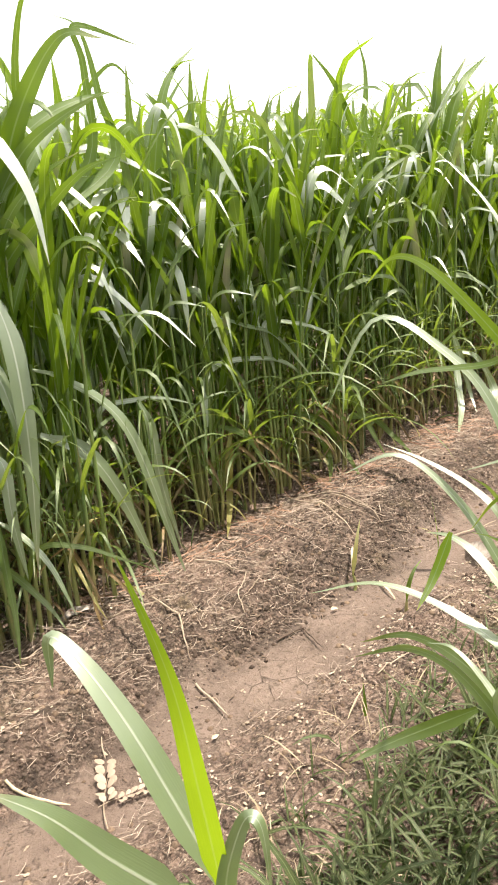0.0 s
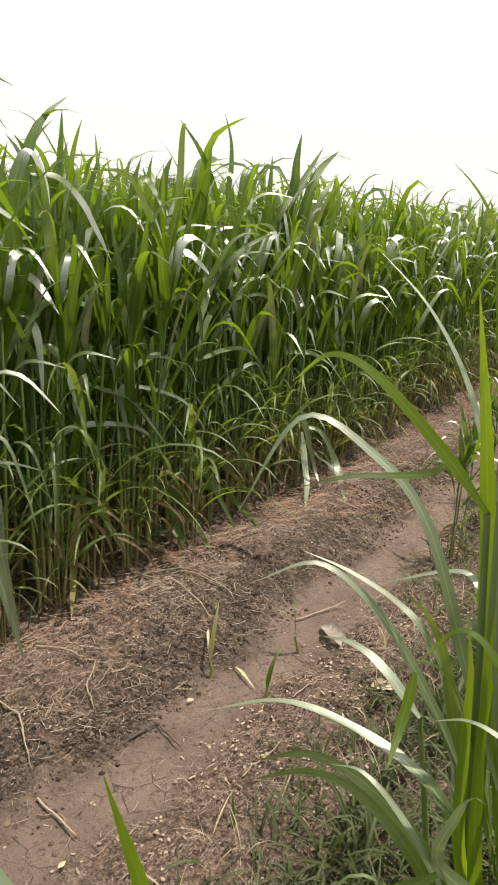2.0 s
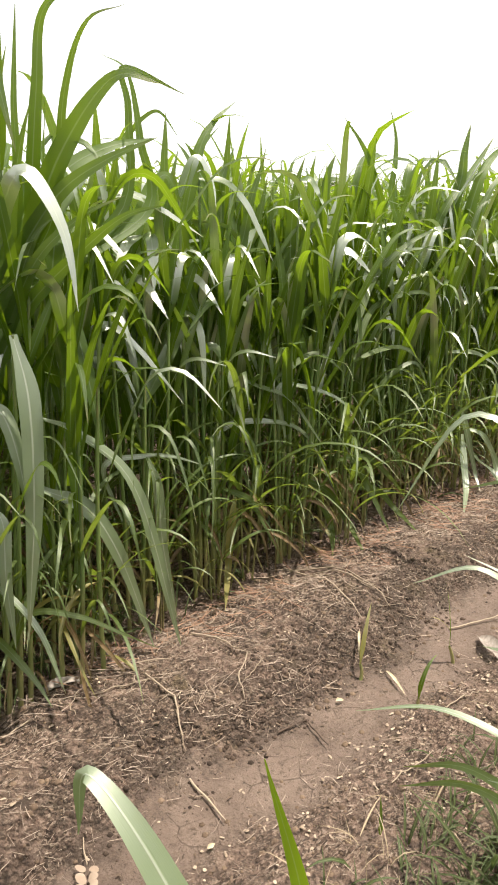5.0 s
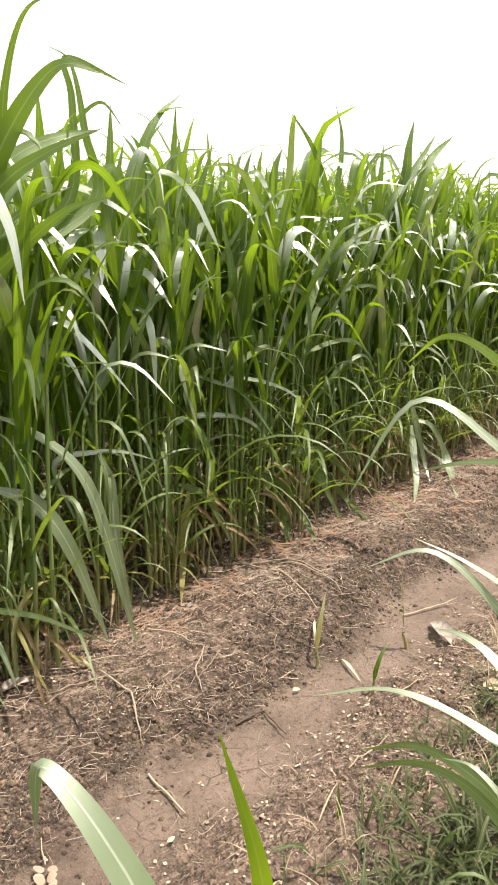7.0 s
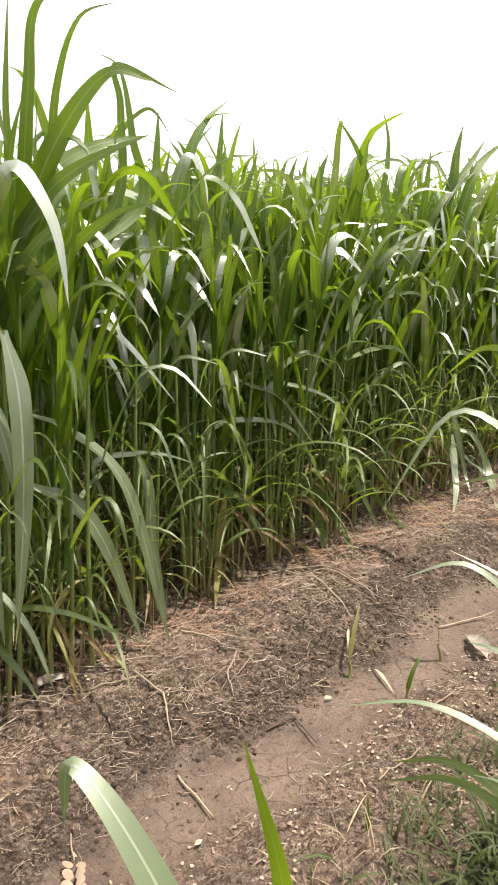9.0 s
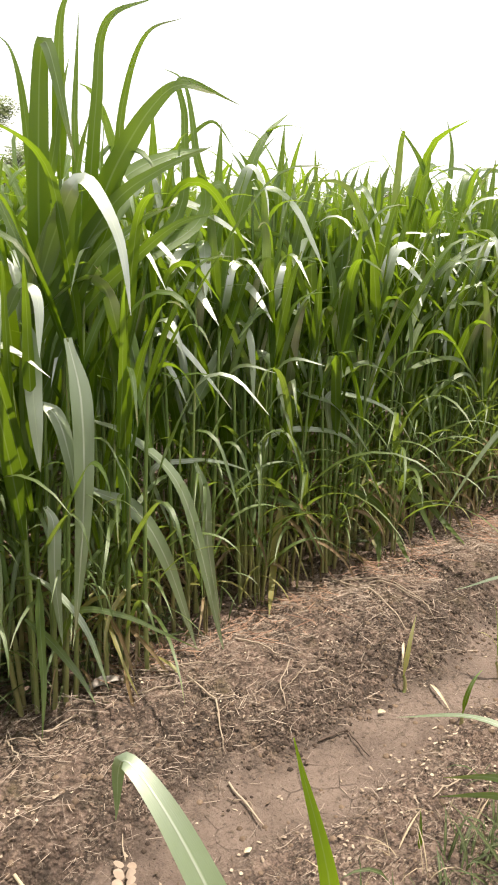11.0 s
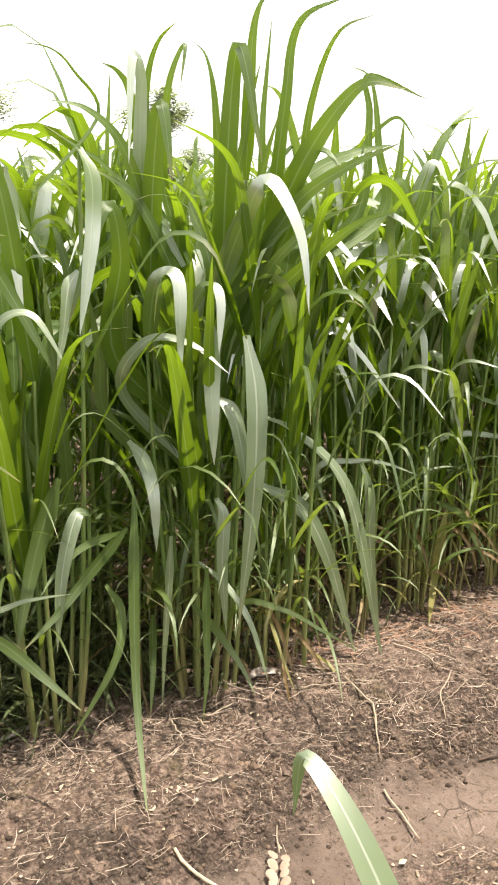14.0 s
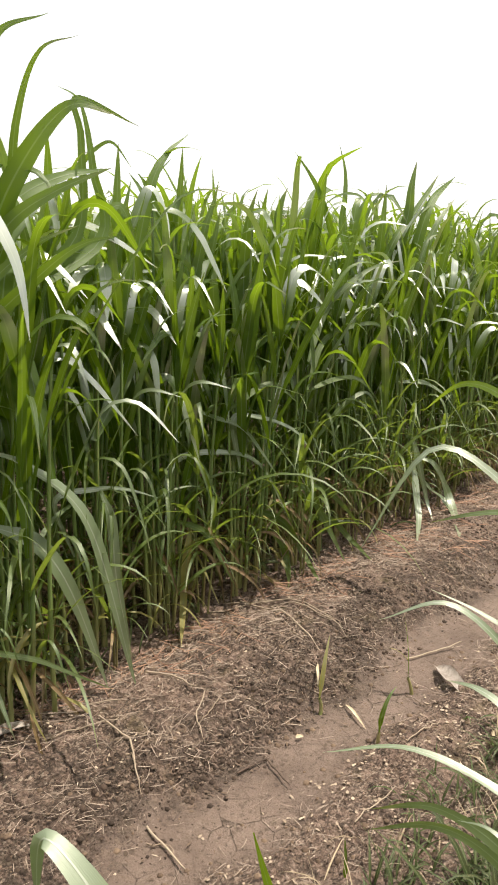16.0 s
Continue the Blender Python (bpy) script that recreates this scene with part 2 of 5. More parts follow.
    lumps = n.math("ADD", lumps, n.math("MULTIPLY", n.math("MULTIPLY", lift, matted), n.math("SUBTRACT", 0.5, n.math("MULTIPLY", silt, 0.5))))
    lumps = n.math("SUBTRACT", lumps, n.math("MULTIPLY", n.math("MULTIPLY", crack, silt), 0.25))
    lumps = n.math("SUBTRACT", lumps, n.math("MULTIPLY", n.math("MULTIPLY", grit, open_soil), 0.9))
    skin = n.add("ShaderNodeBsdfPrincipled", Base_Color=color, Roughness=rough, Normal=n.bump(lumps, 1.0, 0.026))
    n.put(n.out, "Surface", skin.outputs[0])
    return n.mat


SOIL = soil_material()


def plain_material(name, lo, hi, scale=40.0, rough=0.8, islands=False, objects=False, stretch=(1, 1, 1)):
    n = Nodes(name)
    place = n.add("ShaderNodeMapping", Vector=n.add("ShaderNodeTexCoord").outputs["Object"])
    place.inputs["Scale"].default_value = stretch
    grain = n.noise(scale, 5, 0.65, place.outputs[0])
    color = n.ramp(grain, (0.32, lo), (0.68, hi))
    if islands or objects:
        rand = n.add("ShaderNodeNewGeometry").outputs["Random Per Island"] if islands else n.add("ShaderNodeObjectInfo").outputs["Random"]
        color = n.mix(rand, n.mix(0.6, color, lo), n.mix(0.6, color, hi))
    skin = n.add("ShaderNodeBsdfPrincipled", Base_Color=color, Roughness=rough, Normal=n.bump(grain, 0.5, 0.004))
    n.put(n.out, "Surface", skin.outputs[0])
    return n.mat


RED_STRAW = plain_material("red_straw", (0.14, 0.060, 0.038, 1), (0.46, 0.28, 0.19, 1), 50, 0.75, islands=True)
STRAW = plain_material("straw", (0.115, 0.075, 0.058, 1), (0.54, 0.43, 0.345, 1), 60, 0.75, islands=True)
DARK_LITTER = plain_material("rotting_litter", (0.035, 0.023, 0.017, 1), (0.20, 0.135, 0.095, 1), 60, 0.85, islands=True)
CHIP = plain_material("pale_chip", (0.24, 0.17, 0.12, 1), (0.52, 0.42, 0.32, 1), 60, 0.7, islands=True)
STICK = plain_material("dry_stick", (0.20, 0.14, 0.10, 1), (0.46, 0.37, 0.28, 1), 30, 0.8, objects=True)
DARK_STICK = plain_material("dark_twig", (0.045, 0.030, 0.022, 1), (0.12, 0.08, 0.06, 1), 40, 0.85)
HUSK = plain_material("pale_husk", (0.40, 0.31, 0.20, 1), (0.62, 0.53, 0.38, 1), 25, 0.7)
GREY_HUSK = plain_material("grey_husk", (0.20, 0.16, 0.14, 1), (0.42, 0.37, 0.33, 1), 35, 0.8)
BARK = plain_material("bark", (0.12, 0.10, 0.085, 1), (0.26, 0.22, 0.19, 1), 12, 0.9, stretch=(1, 1, 0.25))
TREE_LEAF = blade_material("tree_leaf", (0.20, 0.235, 0.125, 1), (0.14, 0.175, 0.095, 1), (0.34, 0.40, 0.16, 1), islands=True, through_leaf=0.5, gloss=0.4, wax=0.03)
HILL = plain_material("far_hill", (0.60, 0.66, 0.72, 1), (0.70, 0.75, 0.80, 1), 0.004, 1.0)

# ---------------------------------------------------------------- mesh helpers
rng = np.random.default_rng(7)


def mesh_of(name, verts, quads, uvs, material):
    """A mesh from arrays: verts (n, 3), quads (m, 4), uvs per vertex (n, 2)."""
    me = bpy.data.meshes.new(name)
    verts, quads = np.asarray(verts, np.float32), np.asarray(quads, np.int32)
    me.vertices.add(len(verts))
    me.vertices.foreach_set("co", verts.ravel())
    me.loops.add(quads.size)
    me.loops.foreach_set("vertex_index", quads.ravel())
    me.polygons.add(len(quads))
    me.polygons.foreach_set("loop_start", np.arange(0, quads.size, 4, dtype=np.int32))
    me.polygons.foreach_set("use_smooth", np.ones(len(quads), bool))
    if uvs is not None:
        layer = me.uv_layers.new(name="uv")
        layer.data.foreach_set("uv", np.asarray(uvs, np.float32)[quads.ravel()].ravel())
    me.update(calc_edges=True)
    me.validate()
    me.materials.append(material)
    return me


def part(name, mesh, parent, label=""):
    ob = new(name, mesh)
    ob.parent = parent
    return tagged(ob, label)


def strip(length, width, e0, e1, power, twist=0.0, segs=10, fold=0.22, wave=0.0, seed=0, sway=0.0):
    """A grass leaf from the origin along +x: it leaves at e0 degrees over the level and ends at e1, and turns about itself by twist. A power below nought folds it over at that part of its length."""
    r = np.random.default_rng(seed)
    s = np.linspace(0, 1, segs + 1)

    def bend(t):
        if power > 0:
            return t ** power
        k = np.clip((t + power + 0.16) / 0.32, 0, 1)
        return 0.16 * t + 0.84 * k * k * (3 - 2 * k)

    fine = (np.arange(segs * 4) + 0.5) / (segs * 4)
    e = np.radians(e0 + (e1 - e0) * bend(fine))
    x = np.r_[0, np.cumsum(np.cos(e))][::4] * length / (segs * 4)
    z = np.r_[0, np.cumsum(np.sin(e))][::4] * length / (segs * 4)
    e = np.radians(e0 + (e1 - e0) * bend(s))
    y = sway * length * s ** 2
    up = np.c_[-np.sin(e), np.zeros_like(s), np.cos(e)]
    side = np.tile((0.0, 1.0, 0.0), (segs + 1, 1))
    turn = np.radians(twist) * np.minimum(1, s * 3)
    turn += np.radians(8) * np.sin(s * r.uniform(4, 8) + r.uniform(0, 6))
    w_dir = np.cos(turn)[:, None] * side + np.sin(turn)[:, None] * up
    n_dir = np.cos(turn)[:, None] * up - np.sin(turn)[:, None] * side
    half = 0.58 * width * (0.30 + 0.70 * smooth(s, 0.0, 0.26)) * np.clip(1 - s ** 2.2, 0.015, 1) ** 0.9
    mid = np.c_[x, y, z]
    ripple = wave * width * np.sin(s[:, None] * r.uniform(18, 34) + r.uniform(0, 6, 2))
    left = mid - w_dir * half[:, None] + n_dir * (fold * half * (1 - 0.6 * s) + ripple[:, 0] * s * (1 - s) * 4)[:, None]
    right = mid + w_dir * half[:, None] + n_dir * (fold * half * (1 - 0.6 * s) + ripple[:, 1] * s * (1 - s) * 4)[:, None]
    verts = np.stack([left, mid, right], 1).reshape(-1, 3)
    uv = np.stack([np.c_[np.full_like(s, u), s] for u in (0.0, 0.5, 1.0)], 1).reshape(-1, 2)
    i = np.arange(segs)[:, None] * 3
    quads = np.concatenate([i + (0, 1, 4, 3), i + (1, 2, 5, 4)])
    return verts, quads, uv


def tube(points, radii, sides=6, knots=()):
    """A tapered tube along points, closed by a last small ring."""
    p, radii = np.asarray(points, float), np.asarray(radii, float)
    t = np.gradient(p, axis=0)
    t /= np.linalg.norm(t, axis=1)[:, None] + 1e-9
    ref = np.where(np.abs(t[:, 2:3]) > 0.9, (1.0, 0, 0), (0, 0, 1.0))
    u = np.cross(t, ref)
    u /= np.linalg.norm(u, axis=1)[:, None]
    v = np.cross(t, u)
    ang = np.linspace(0, 2 * np.pi, sides, endpoint=False)
    ring = np.cos(ang)[None, :, None] * u[:, None] + np.sin(ang)[None, :, None] * v[:, None]
    verts = (p[:, None] + ring * radii[:, None, None]).reshape(-1, 3)
    k = np.arange(sides)
    base = np.arange(len(p) - 1)[:, None] * sides
    quads = np.stack([base + k, base + (k + 1) % sides, base + sides + (k + 1) % sides, base + sides + k], -1).reshape(-1, 4)
    uv = np.stack(np.broadcast_arrays(k[None] / sides, np.linspace(0, 1, len(p))[:, None]), -1).reshape(-1, 2)
    return verts, quads, uv


def join(pieces):
    verts, quads, uvs, base = [], [], [], 0
    for v, q, u in pieces:
        verts.append(v), quads.append(q + base), uvs.append(u)
        base += len(v)
    return np.concatenate(verts), np.concatenate(quads), np.concatenate(uvs)


def spun(v, az, at):
    c, s = math.cos(az), math.sin(az)
    return v @ np.array([[c, s, 0], [-s, c, 0], [0, 0, 1]]) + np.asarray(at)


def value_noise(x, y, seed):
    """Smooth value noise on a unit lattice, for arrays."""
    xi, yi = np.floor(x).astype(np.int64), np.floor(y).astype(np.int64)
    fx, fy = x - xi, y - yi
    fx, fy = fx * fx * (3 - 2 * fx), fy * fy * (3 - 2 * fy)

    def h(i, j):
        k = (i * 374761393 + j * 668265263 + seed * 1442695041) & 0x7FFFFFFF
        k = ((k ^ (k >> 13)) * 1274126177) & 0x7FFFFFFF
        return (k ^ (k >> 16)) / 0x7FFFFFFF

    return (h(xi, yi) * (1 - fx) + h(xi + 1, yi) * fx) * (1 - fy) + (h(xi, yi + 1) * (1 - fx) + h(xi + 1, yi + 1) * fx) * fy


def fractal(x, y, scale, octaves, seed):
    total, amp = 0.0, 0.5
    for k in range(octaves):
        total = total + amp * (value_noise(x * scale * 2 ** k, y * scale * 2 ** k, seed + k) - 0.5) * 2
        amp *= 0.55
    return total


def smooth(x, lo, hi):
    t = np.clip((x - lo) / (hi - lo), 0, 1)
    return t * t * (3 - 2 * t)


def height(a, b):
    """The ground: a rut of silt, a low bund beside the tall crop, a furrow under it and a weedy bank."""
    a, b = np.asarray(a, float), np.asarray(b, float)
    wob = b + 0.06 * fractal(a, b, 1.3, 2, 5)
    z = -0.045 * smooth(wob, 0.95, 1.1) * (1 - smooth(wob, 1.30, 1.48))
    z = z + 0.065 * smooth(wob, 1.34, 1.52) * (1 - smooth(wob, 1.72, 1.98))
    z = z - 0.03 * smooth(wob, 1.92, 2.06)
    z = z + 0.03 * (1 - smooth(wob, 0.3, 0.9))
    near = 1 - smooth(np.hypot(a - 2, b - 1.2), 6, 14)
    silt = smooth(wob, 1.0, 1.12) * (1 - smooth(wob, 1.30, 1.40))
    lump = fractal(a, b, 5.2, 3, 11) * 0.034 + np.abs(fractal(a, b, 12.0, 3, 23)) * 0.040
    return z + near * (lump * (1 - 0.82 * silt))


# ---------------------------------------------------------------- ground
def spaced(stops):
    out = [stops[0][0]]
    for (lo, step), (hi, _) in zip(stops[:-1], stops[1:]):
        out += list(np.linspace(lo, hi, max(1, round((hi - lo) / step)) + 1)[1:])
    return np.array(out)


def ground():
    a = spaced([(-3000, 600), (-60, 12), (-12, 1.5), (-2, 0.1), (-0.2, 0.014), (4.6, 0.04), (9, 0.2), (16, 2), (60, 15), (300, 300), (3000, 1)])
    b = spaced([(-3000, 600), (-60, 12), (-12, 1.5), (-2, 0.1), (0.2, 0.014), (2.3, 0.05), (4, 0.3), (14, 2), (60, 15), (300, 300), (3000, 1)])
    aa, bb = np.meshgrid(a, b, indexing="ij")
    zz = height(aa, bb)
    i = np.arange(len(a) - 1)[:, None] * len(b) + np.arange(len(b) - 1)
    quads = np.stack([i, i + len(b), i + len(b) + 1, i + 1], -1).reshape(-1, 4)
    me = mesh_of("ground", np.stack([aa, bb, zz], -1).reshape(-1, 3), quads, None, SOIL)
    ob = new("ground", me)
    ob.rotation_euler.z = STRIP
    return tagged(ob, "brown silty soil strip with a low litter-covered bund", "ground", kind="structure")


ground()


def floor_at(x, y):
    a, b = ab(x, y)
    return float(height(a, b))


# ---------------------------------------------------------------- tall grass
def culm_points(foot, top, lean, n=7):
    s = np.linspace(0, 1, n)[:, None]
    foot, top = np.asarray(foot, float), np.asarray(top, float)
    return foot + (top - foot) * s + np.array([lean[0], lean[1], 0]) * (s * (1 - s)) * 2


# leaf forms shared by all clumps: lower leaves arch over, upper ones stand and only nod
ARCHED = [mesh_of("leaf", *strip(r.uniform(0.50, 0.80), r.uniform(0.013, 0.023), r.uniform(46, 74), r.uniform(-88, -40), r.uniform(1.1, 2.0) if k % 2 else -r.uniform(0.45, 0.7), r.uniform(-30, 30), 17, 0.25, 0.04, k, r.uniform(-0.12, 0.12)), LEAF_LOW)
          for k in range(12) for r in [np.random.default_rng(100 + k)]]
NODDING = [mesh_of("leaf", *strip(r.uniform(0.55, 0.85), r.uniform(0.028, 0.046), r.uniform(66, 84), r.uniform(-80, 30), -r.uniform(0.62, 0.9), r.uniform(-40, 40), 18, 0.25, 0.04, 40 + k, r.uniform(-0.1, 0.1)), LEAF_GLOSSY if k % 2 else LEAF)
           for k in range(12) for r in [np.random.default_rng(200 + k)]]
STANDING = [mesh_of("leaf", *strip(r.uniform(0.40, 0.70), r.uniform(0.040, 0.058), r.uniform(76, 88), r.uniform(-88, -20) if k % 2 == 0 else r.uniform(50, 84), -r.uniform(0.55, 0.85) if k % 2 == 0 else 1.7, r.uniform(-60, 60), 18, 0.3, 0.04, 80 + k, r.uniform(-0.05, 0.05)), LEAF_GLOSSY if k % 4 == 0 else LEAF)
            for k in range(10) for r in [np.random.default_rng(300 + k)]]
BROAD = [mesh_of("leaf", *strip(r.uniform(0.55, 0.95), r.uniform(0.042, 0.058), r.uniform(60, 84), r.uniform(-95, -30), -r.uniform(0.5, 0.8), r.uniform(-40, 40), 20, 0.22, 0.035, 140 + k, r.uniform(-0.12, 0.12)), LEAF)
         for k in range(10) for r in [np.random.default_rng(600 + k)]]
FANNED = [mesh_of("leaf", *strip(r.uniform(0.75, 1.10), r.uniform(0.034, 0.049), r.uniform(64, 86), r.uniform(-85, 60), -r.uniform(0.68, 0.92), r.uniform(-60, 60), 20, 0.25, 0.035, 160 + k, r.uniform(-0.06, 0.06)), LEAF)
          for k in range(12) for r in [np.random.default_rng(650 + k)]]
THIN = [mesh_of("leaf", *strip(r.uniform(0.40, 0.70), r.uniform(0.010, 0.019), r.uniform(48, 80), r.uniform(-85, -35), r.uniform(1.0, 2.0), r.uniform(-30, 30), 10, 0.3, 0.03, 180 + k, r.uniform(-0.15, 0.15)), LEAF_LOW)
        for k in range(10) for r in [np.random.default_rng(680 + k)]]
WITHERED = [mesh_of("dry_leaf", *strip(r.uniform(0.25, 0.5), r.uniform(0.010, 0.018), r.uniform(20, 60), -85, 0.6, r.uniform(-80, 80), 7, 0.5, 0.12, 120 + k, r.uniform(-0.3, 0.3)), m)
            for k, m in enumerate((LEAF_DRY, LEAF_DRY, LEAF_YELLOW, LEAF_DRY, LEAF_YELLOW)) for r in [np.random.default_rng(400 + k)]]


def put_leaf(name, mesh, parent, at, az, tilt=0.0, size=1.0):
    ob = part(name, mesh, parent)
    ob.location, ob.rotation_euler, ob.scale = at, (0, tilt, az), (size, size, size)
    return ob


def clump(seed, culms, tall):
    """One tussock of the tall crop: culms, each with its alternate leaves, dry ones at its foot."""
    r = np.random.default_rng(seed)
    base = new("grass_clump")
    for _ in range(culms):
        d, az = r.uniform(0, 0.13), r.uniform(0, 2 * np.pi)
        foot = np.array([d * math.cos(az), d * math.sin(az), -0.04])
        h = tall * r.uniform(0.78, 1.05)
        top = foot + (math.cos(az) * d * r.uniform(0.3, 1.6), math.sin(az) * d * r.uniform(0.3, 1.6), h)
        pts = culm_points(foot, top, r.uniform(-0.04, 0.04, 2))
        part("culm", mesh_of("culm", *tube(pts, np.linspace(0.0095, 0.0055, 7), 6), CULM), base)
        way, z = r.uniform(0, 2 * np.pi), r.uniform(0.18, 0.3)
        while z < h:
            s = z / h
            at = pts[0] + (pts[-1] - pts[0]) * s
            mesh = ARCHED[r.integers(12)] if s < 0.5 else NODDING[r.integers(12)]
            put_leaf("leaf", mesh, base, at, way + r.uniform(-0.5, 0.5), r.uniform(-0.12, 0.12), r.uniform(0.75, 1.1) * (0.75 if s < 0.3 else 1))
            way += np.pi
            z += r.uniform(0.12, 0.19)
        for _ in range(3):
            put_leaf("leaf", STANDING[r.integers(10)], base, pts[0] + (pts[-1] - pts[0]) * r.uniform(0.86, 1.0), r.uniform(0, 6.28), r.uniform(-0.12, 0.12), r.uniform(0.7, 1.05))
        for _ in range(3):
            put_leaf("dry_leaf", WITHERED[r.integers(5)], base, foot + (0, 0, r.uniform(0.10, 0.45)), r.uniform(0, 6.28))
    return tagged(base, "tall green fodder grass clump with arching leaves", "grass", "tall grass along the strip")


def plant_rows():
    kinds = [clump(500 + k, 4 + k % 3, 1.26 + 0.06 * (k % 4)) for k in range(8)]
    r = np.random.default_rng(31)
    first = set()
    for row, (b0, step) in enumerate(((2.24, 0.25), (2.48, 0.29), (2.76, 0.34))):
        a = -1.9 + 0.13 * row
        while a < (9.5, 7.0, 5.0)[row]:
            a += step * r.uniform(0.75, 1.25)
            if row < 2 and 0.05 < a < 0.62 or row == 0 and 0.62 <= a < 1.05:
                continue
            x, y = xy(a, b0 + r.uniform(-0.07, 0.07))
            k = int(r.integers(8))
            size = r.uniform(0.94, 1.08)
            m = pose(x, y, floor_at(x, y), 0, 0, r.uniform(0, 360))
            if k not in first:
                first.add(k)
                kinds[k].matrix_basis = m
            else:
                copy_thing(kinds[k], m)
    for k in range(8):
        if k not in first:
            x, y = xy(10 + k * 0.3, 2.2)
            kinds[k].matrix_basis = pose(x, y, floor_at(x, y))


plant_rows()


def sward(name, label, spots, seed, segs, tall=1.28, per=9, wide=1.0):
    """Grass too dense to count: culms and leaves of many stalks in one mesh."""
    r = np.random.default_rng(seed)
    forms = [strip(r.uniform(0.6, 0.95), wide * r.uniform(0.028, 0.044), r.uniform(58, 82), r.uniform(-80, 20), -r.uniform(0.5, 0.88), r.uniform(-40, 40), segs, 0.3, 0.04, 700 + k, r.uniform(-0.12, 0.12)) for k in range(24)]
    tops = [strip(r.uniform(0.5, 0.85), wide * r.uniform(0.030, 0.046), r.uniform(76, 88), r.uniform(-70, 80), r.choice((1.6, -0.7)), r.uniform(-60, 60), segs, 0.3, 0.04, 750 + k) for k in range(10)]
    pieces = []
    for a, b in spots:
        x, y = xy(a, b)
        h = tall * r.uniform(0.8, 1.1)
        foot = np.array([x, y, -0.05])
        top = foot + (r.normal(0, 0.06), r.normal(0, 0.06), h)
        pieces.append(tube(np.array([foot, (foot + top) / 2, top]), (0.007, 0.006, 0.004), 3))
        way = r.uniform(0, 6.28)
        for k in range(per):
            s = 0.2 + 0.8 * (k + r.uniform(0, 0.8)) / per
            v, q, u = forms[r.integers(24)]
            pieces.append((spun(v * r.uniform(0.75, 1.1), way + r.uniform(-0.6, 0.6), foot + (top - foot) * s), q, u))
            way += np.pi
        for _ in range(4):
            v, q, u = tops[r.integers(10)]
            pieces.append((spun(v * r.uniform(0.7, 1.1), r.uniform(0, 6.28), top), q, u))
    ob = new(name, mesh_of(name, *join(pieces), LEAF_FIELD))
    return tagged(ob, label, "grass", kind="stuff")


def scatter(a0, a1, b0, b1, density, seed, keep=None):
    r = np.random.default_rng(seed)
    n = int((a1 - a0) * (b1 - b0) * density)
    spots = np.c_[r.uniform(a0, a1, n), r.uniform(b0, b1, n)]
    return spots if keep is None else spots[keep(spots)]


sward("grass_field", "dense stand of tall green fodder grass", np.concatenate([
    scatter(-4, 12, 2.95, 6.0, 17, 1), scatter(-4, 0.7, 2.6, 2.95, 8, 8), scatter(0.7, 6, 2.35, 2.95, 9, 9), scatter(5, 9.5, 2.5, 2.95, 17, 2)]), 41, 9, 1.40, 9, 1.2)
sward("far_grass_field", "tall fodder grass running to the far edge of the field", np.concatenate([
    scatter(9.5, 45, 2.05, 4.0, 10, 3), scatter(-10, 45, 6.0, 20, 3.0, 4)]), 42, 4, 1.36, 7, 1.4)
# added out of view to block sky fill and darken reflections on the leaves
sward("bank_grass_field", "added unseen fodder grass behind the walker, cutting sky fill and reflections", np.concatenate([
    scatter(-5, 2.2, -4.5, -0.75, 9, 5), scatter(2.2, 12, -4.5, 0.15, 9, 6)]), 43, 4, 1.25, 7, 1.3)

# ---------------------------------------------------------------- single plants
FEET, CULMS = {}, {}


def plant(name, x, y, label, group=""):
    base = new(name)
    base.location = (x, y, floor_at(x, y))
    FEET[base.name] = (x, y)
    return tagged(base, label, "grass", group)


def blade(parent, x, y, z, az, length, e0, e1, power, width, twist, material=None):
    """One long leaf of a plant, and the culm that carries it."""
    fx, fy = FEET[parent.name]
    seed = int(abs(x * 977 + y * 613 + z * 389 + az) * 10)
    r = np.random.default_rng(seed)
    o = np.array(parent.location)
    foot = np.array([fx + (x - fx) * 0.55 + r.uniform(-0.02, 0.02), fy + (y - fy) * 0.55 + r.uniform(-0.02, 0.02), o[2] - 0.04])
    top = np.array([x, y, z])
    culms = CULMS.setdefault(parent.name, [])
    if all(math.hypot(p[0] - x, p[1] - y) > 0.085 or p[2] < z - 0.3 for p in culms):
        culms.append((x, y, z))
        part("culm", mesh_of("culm", *tube(culm_points(foot - o, top - o, r.uniform(-0.03, 0.03, 2)), np.linspace(0.009, 0.005, 7), 7), CULM), parent)
    me = mesh_of("leaf", *strip(length, width, e0, e1, power, twist, 26, 0.28, 0.035, seed), material or (LEAF_GLOSSY if e1 < -25 else LEAF))
    ob = part("leaf", me, parent)
    ob.location, ob.rotation_euler = top - o, (0, 0, radians(az))
    return ob


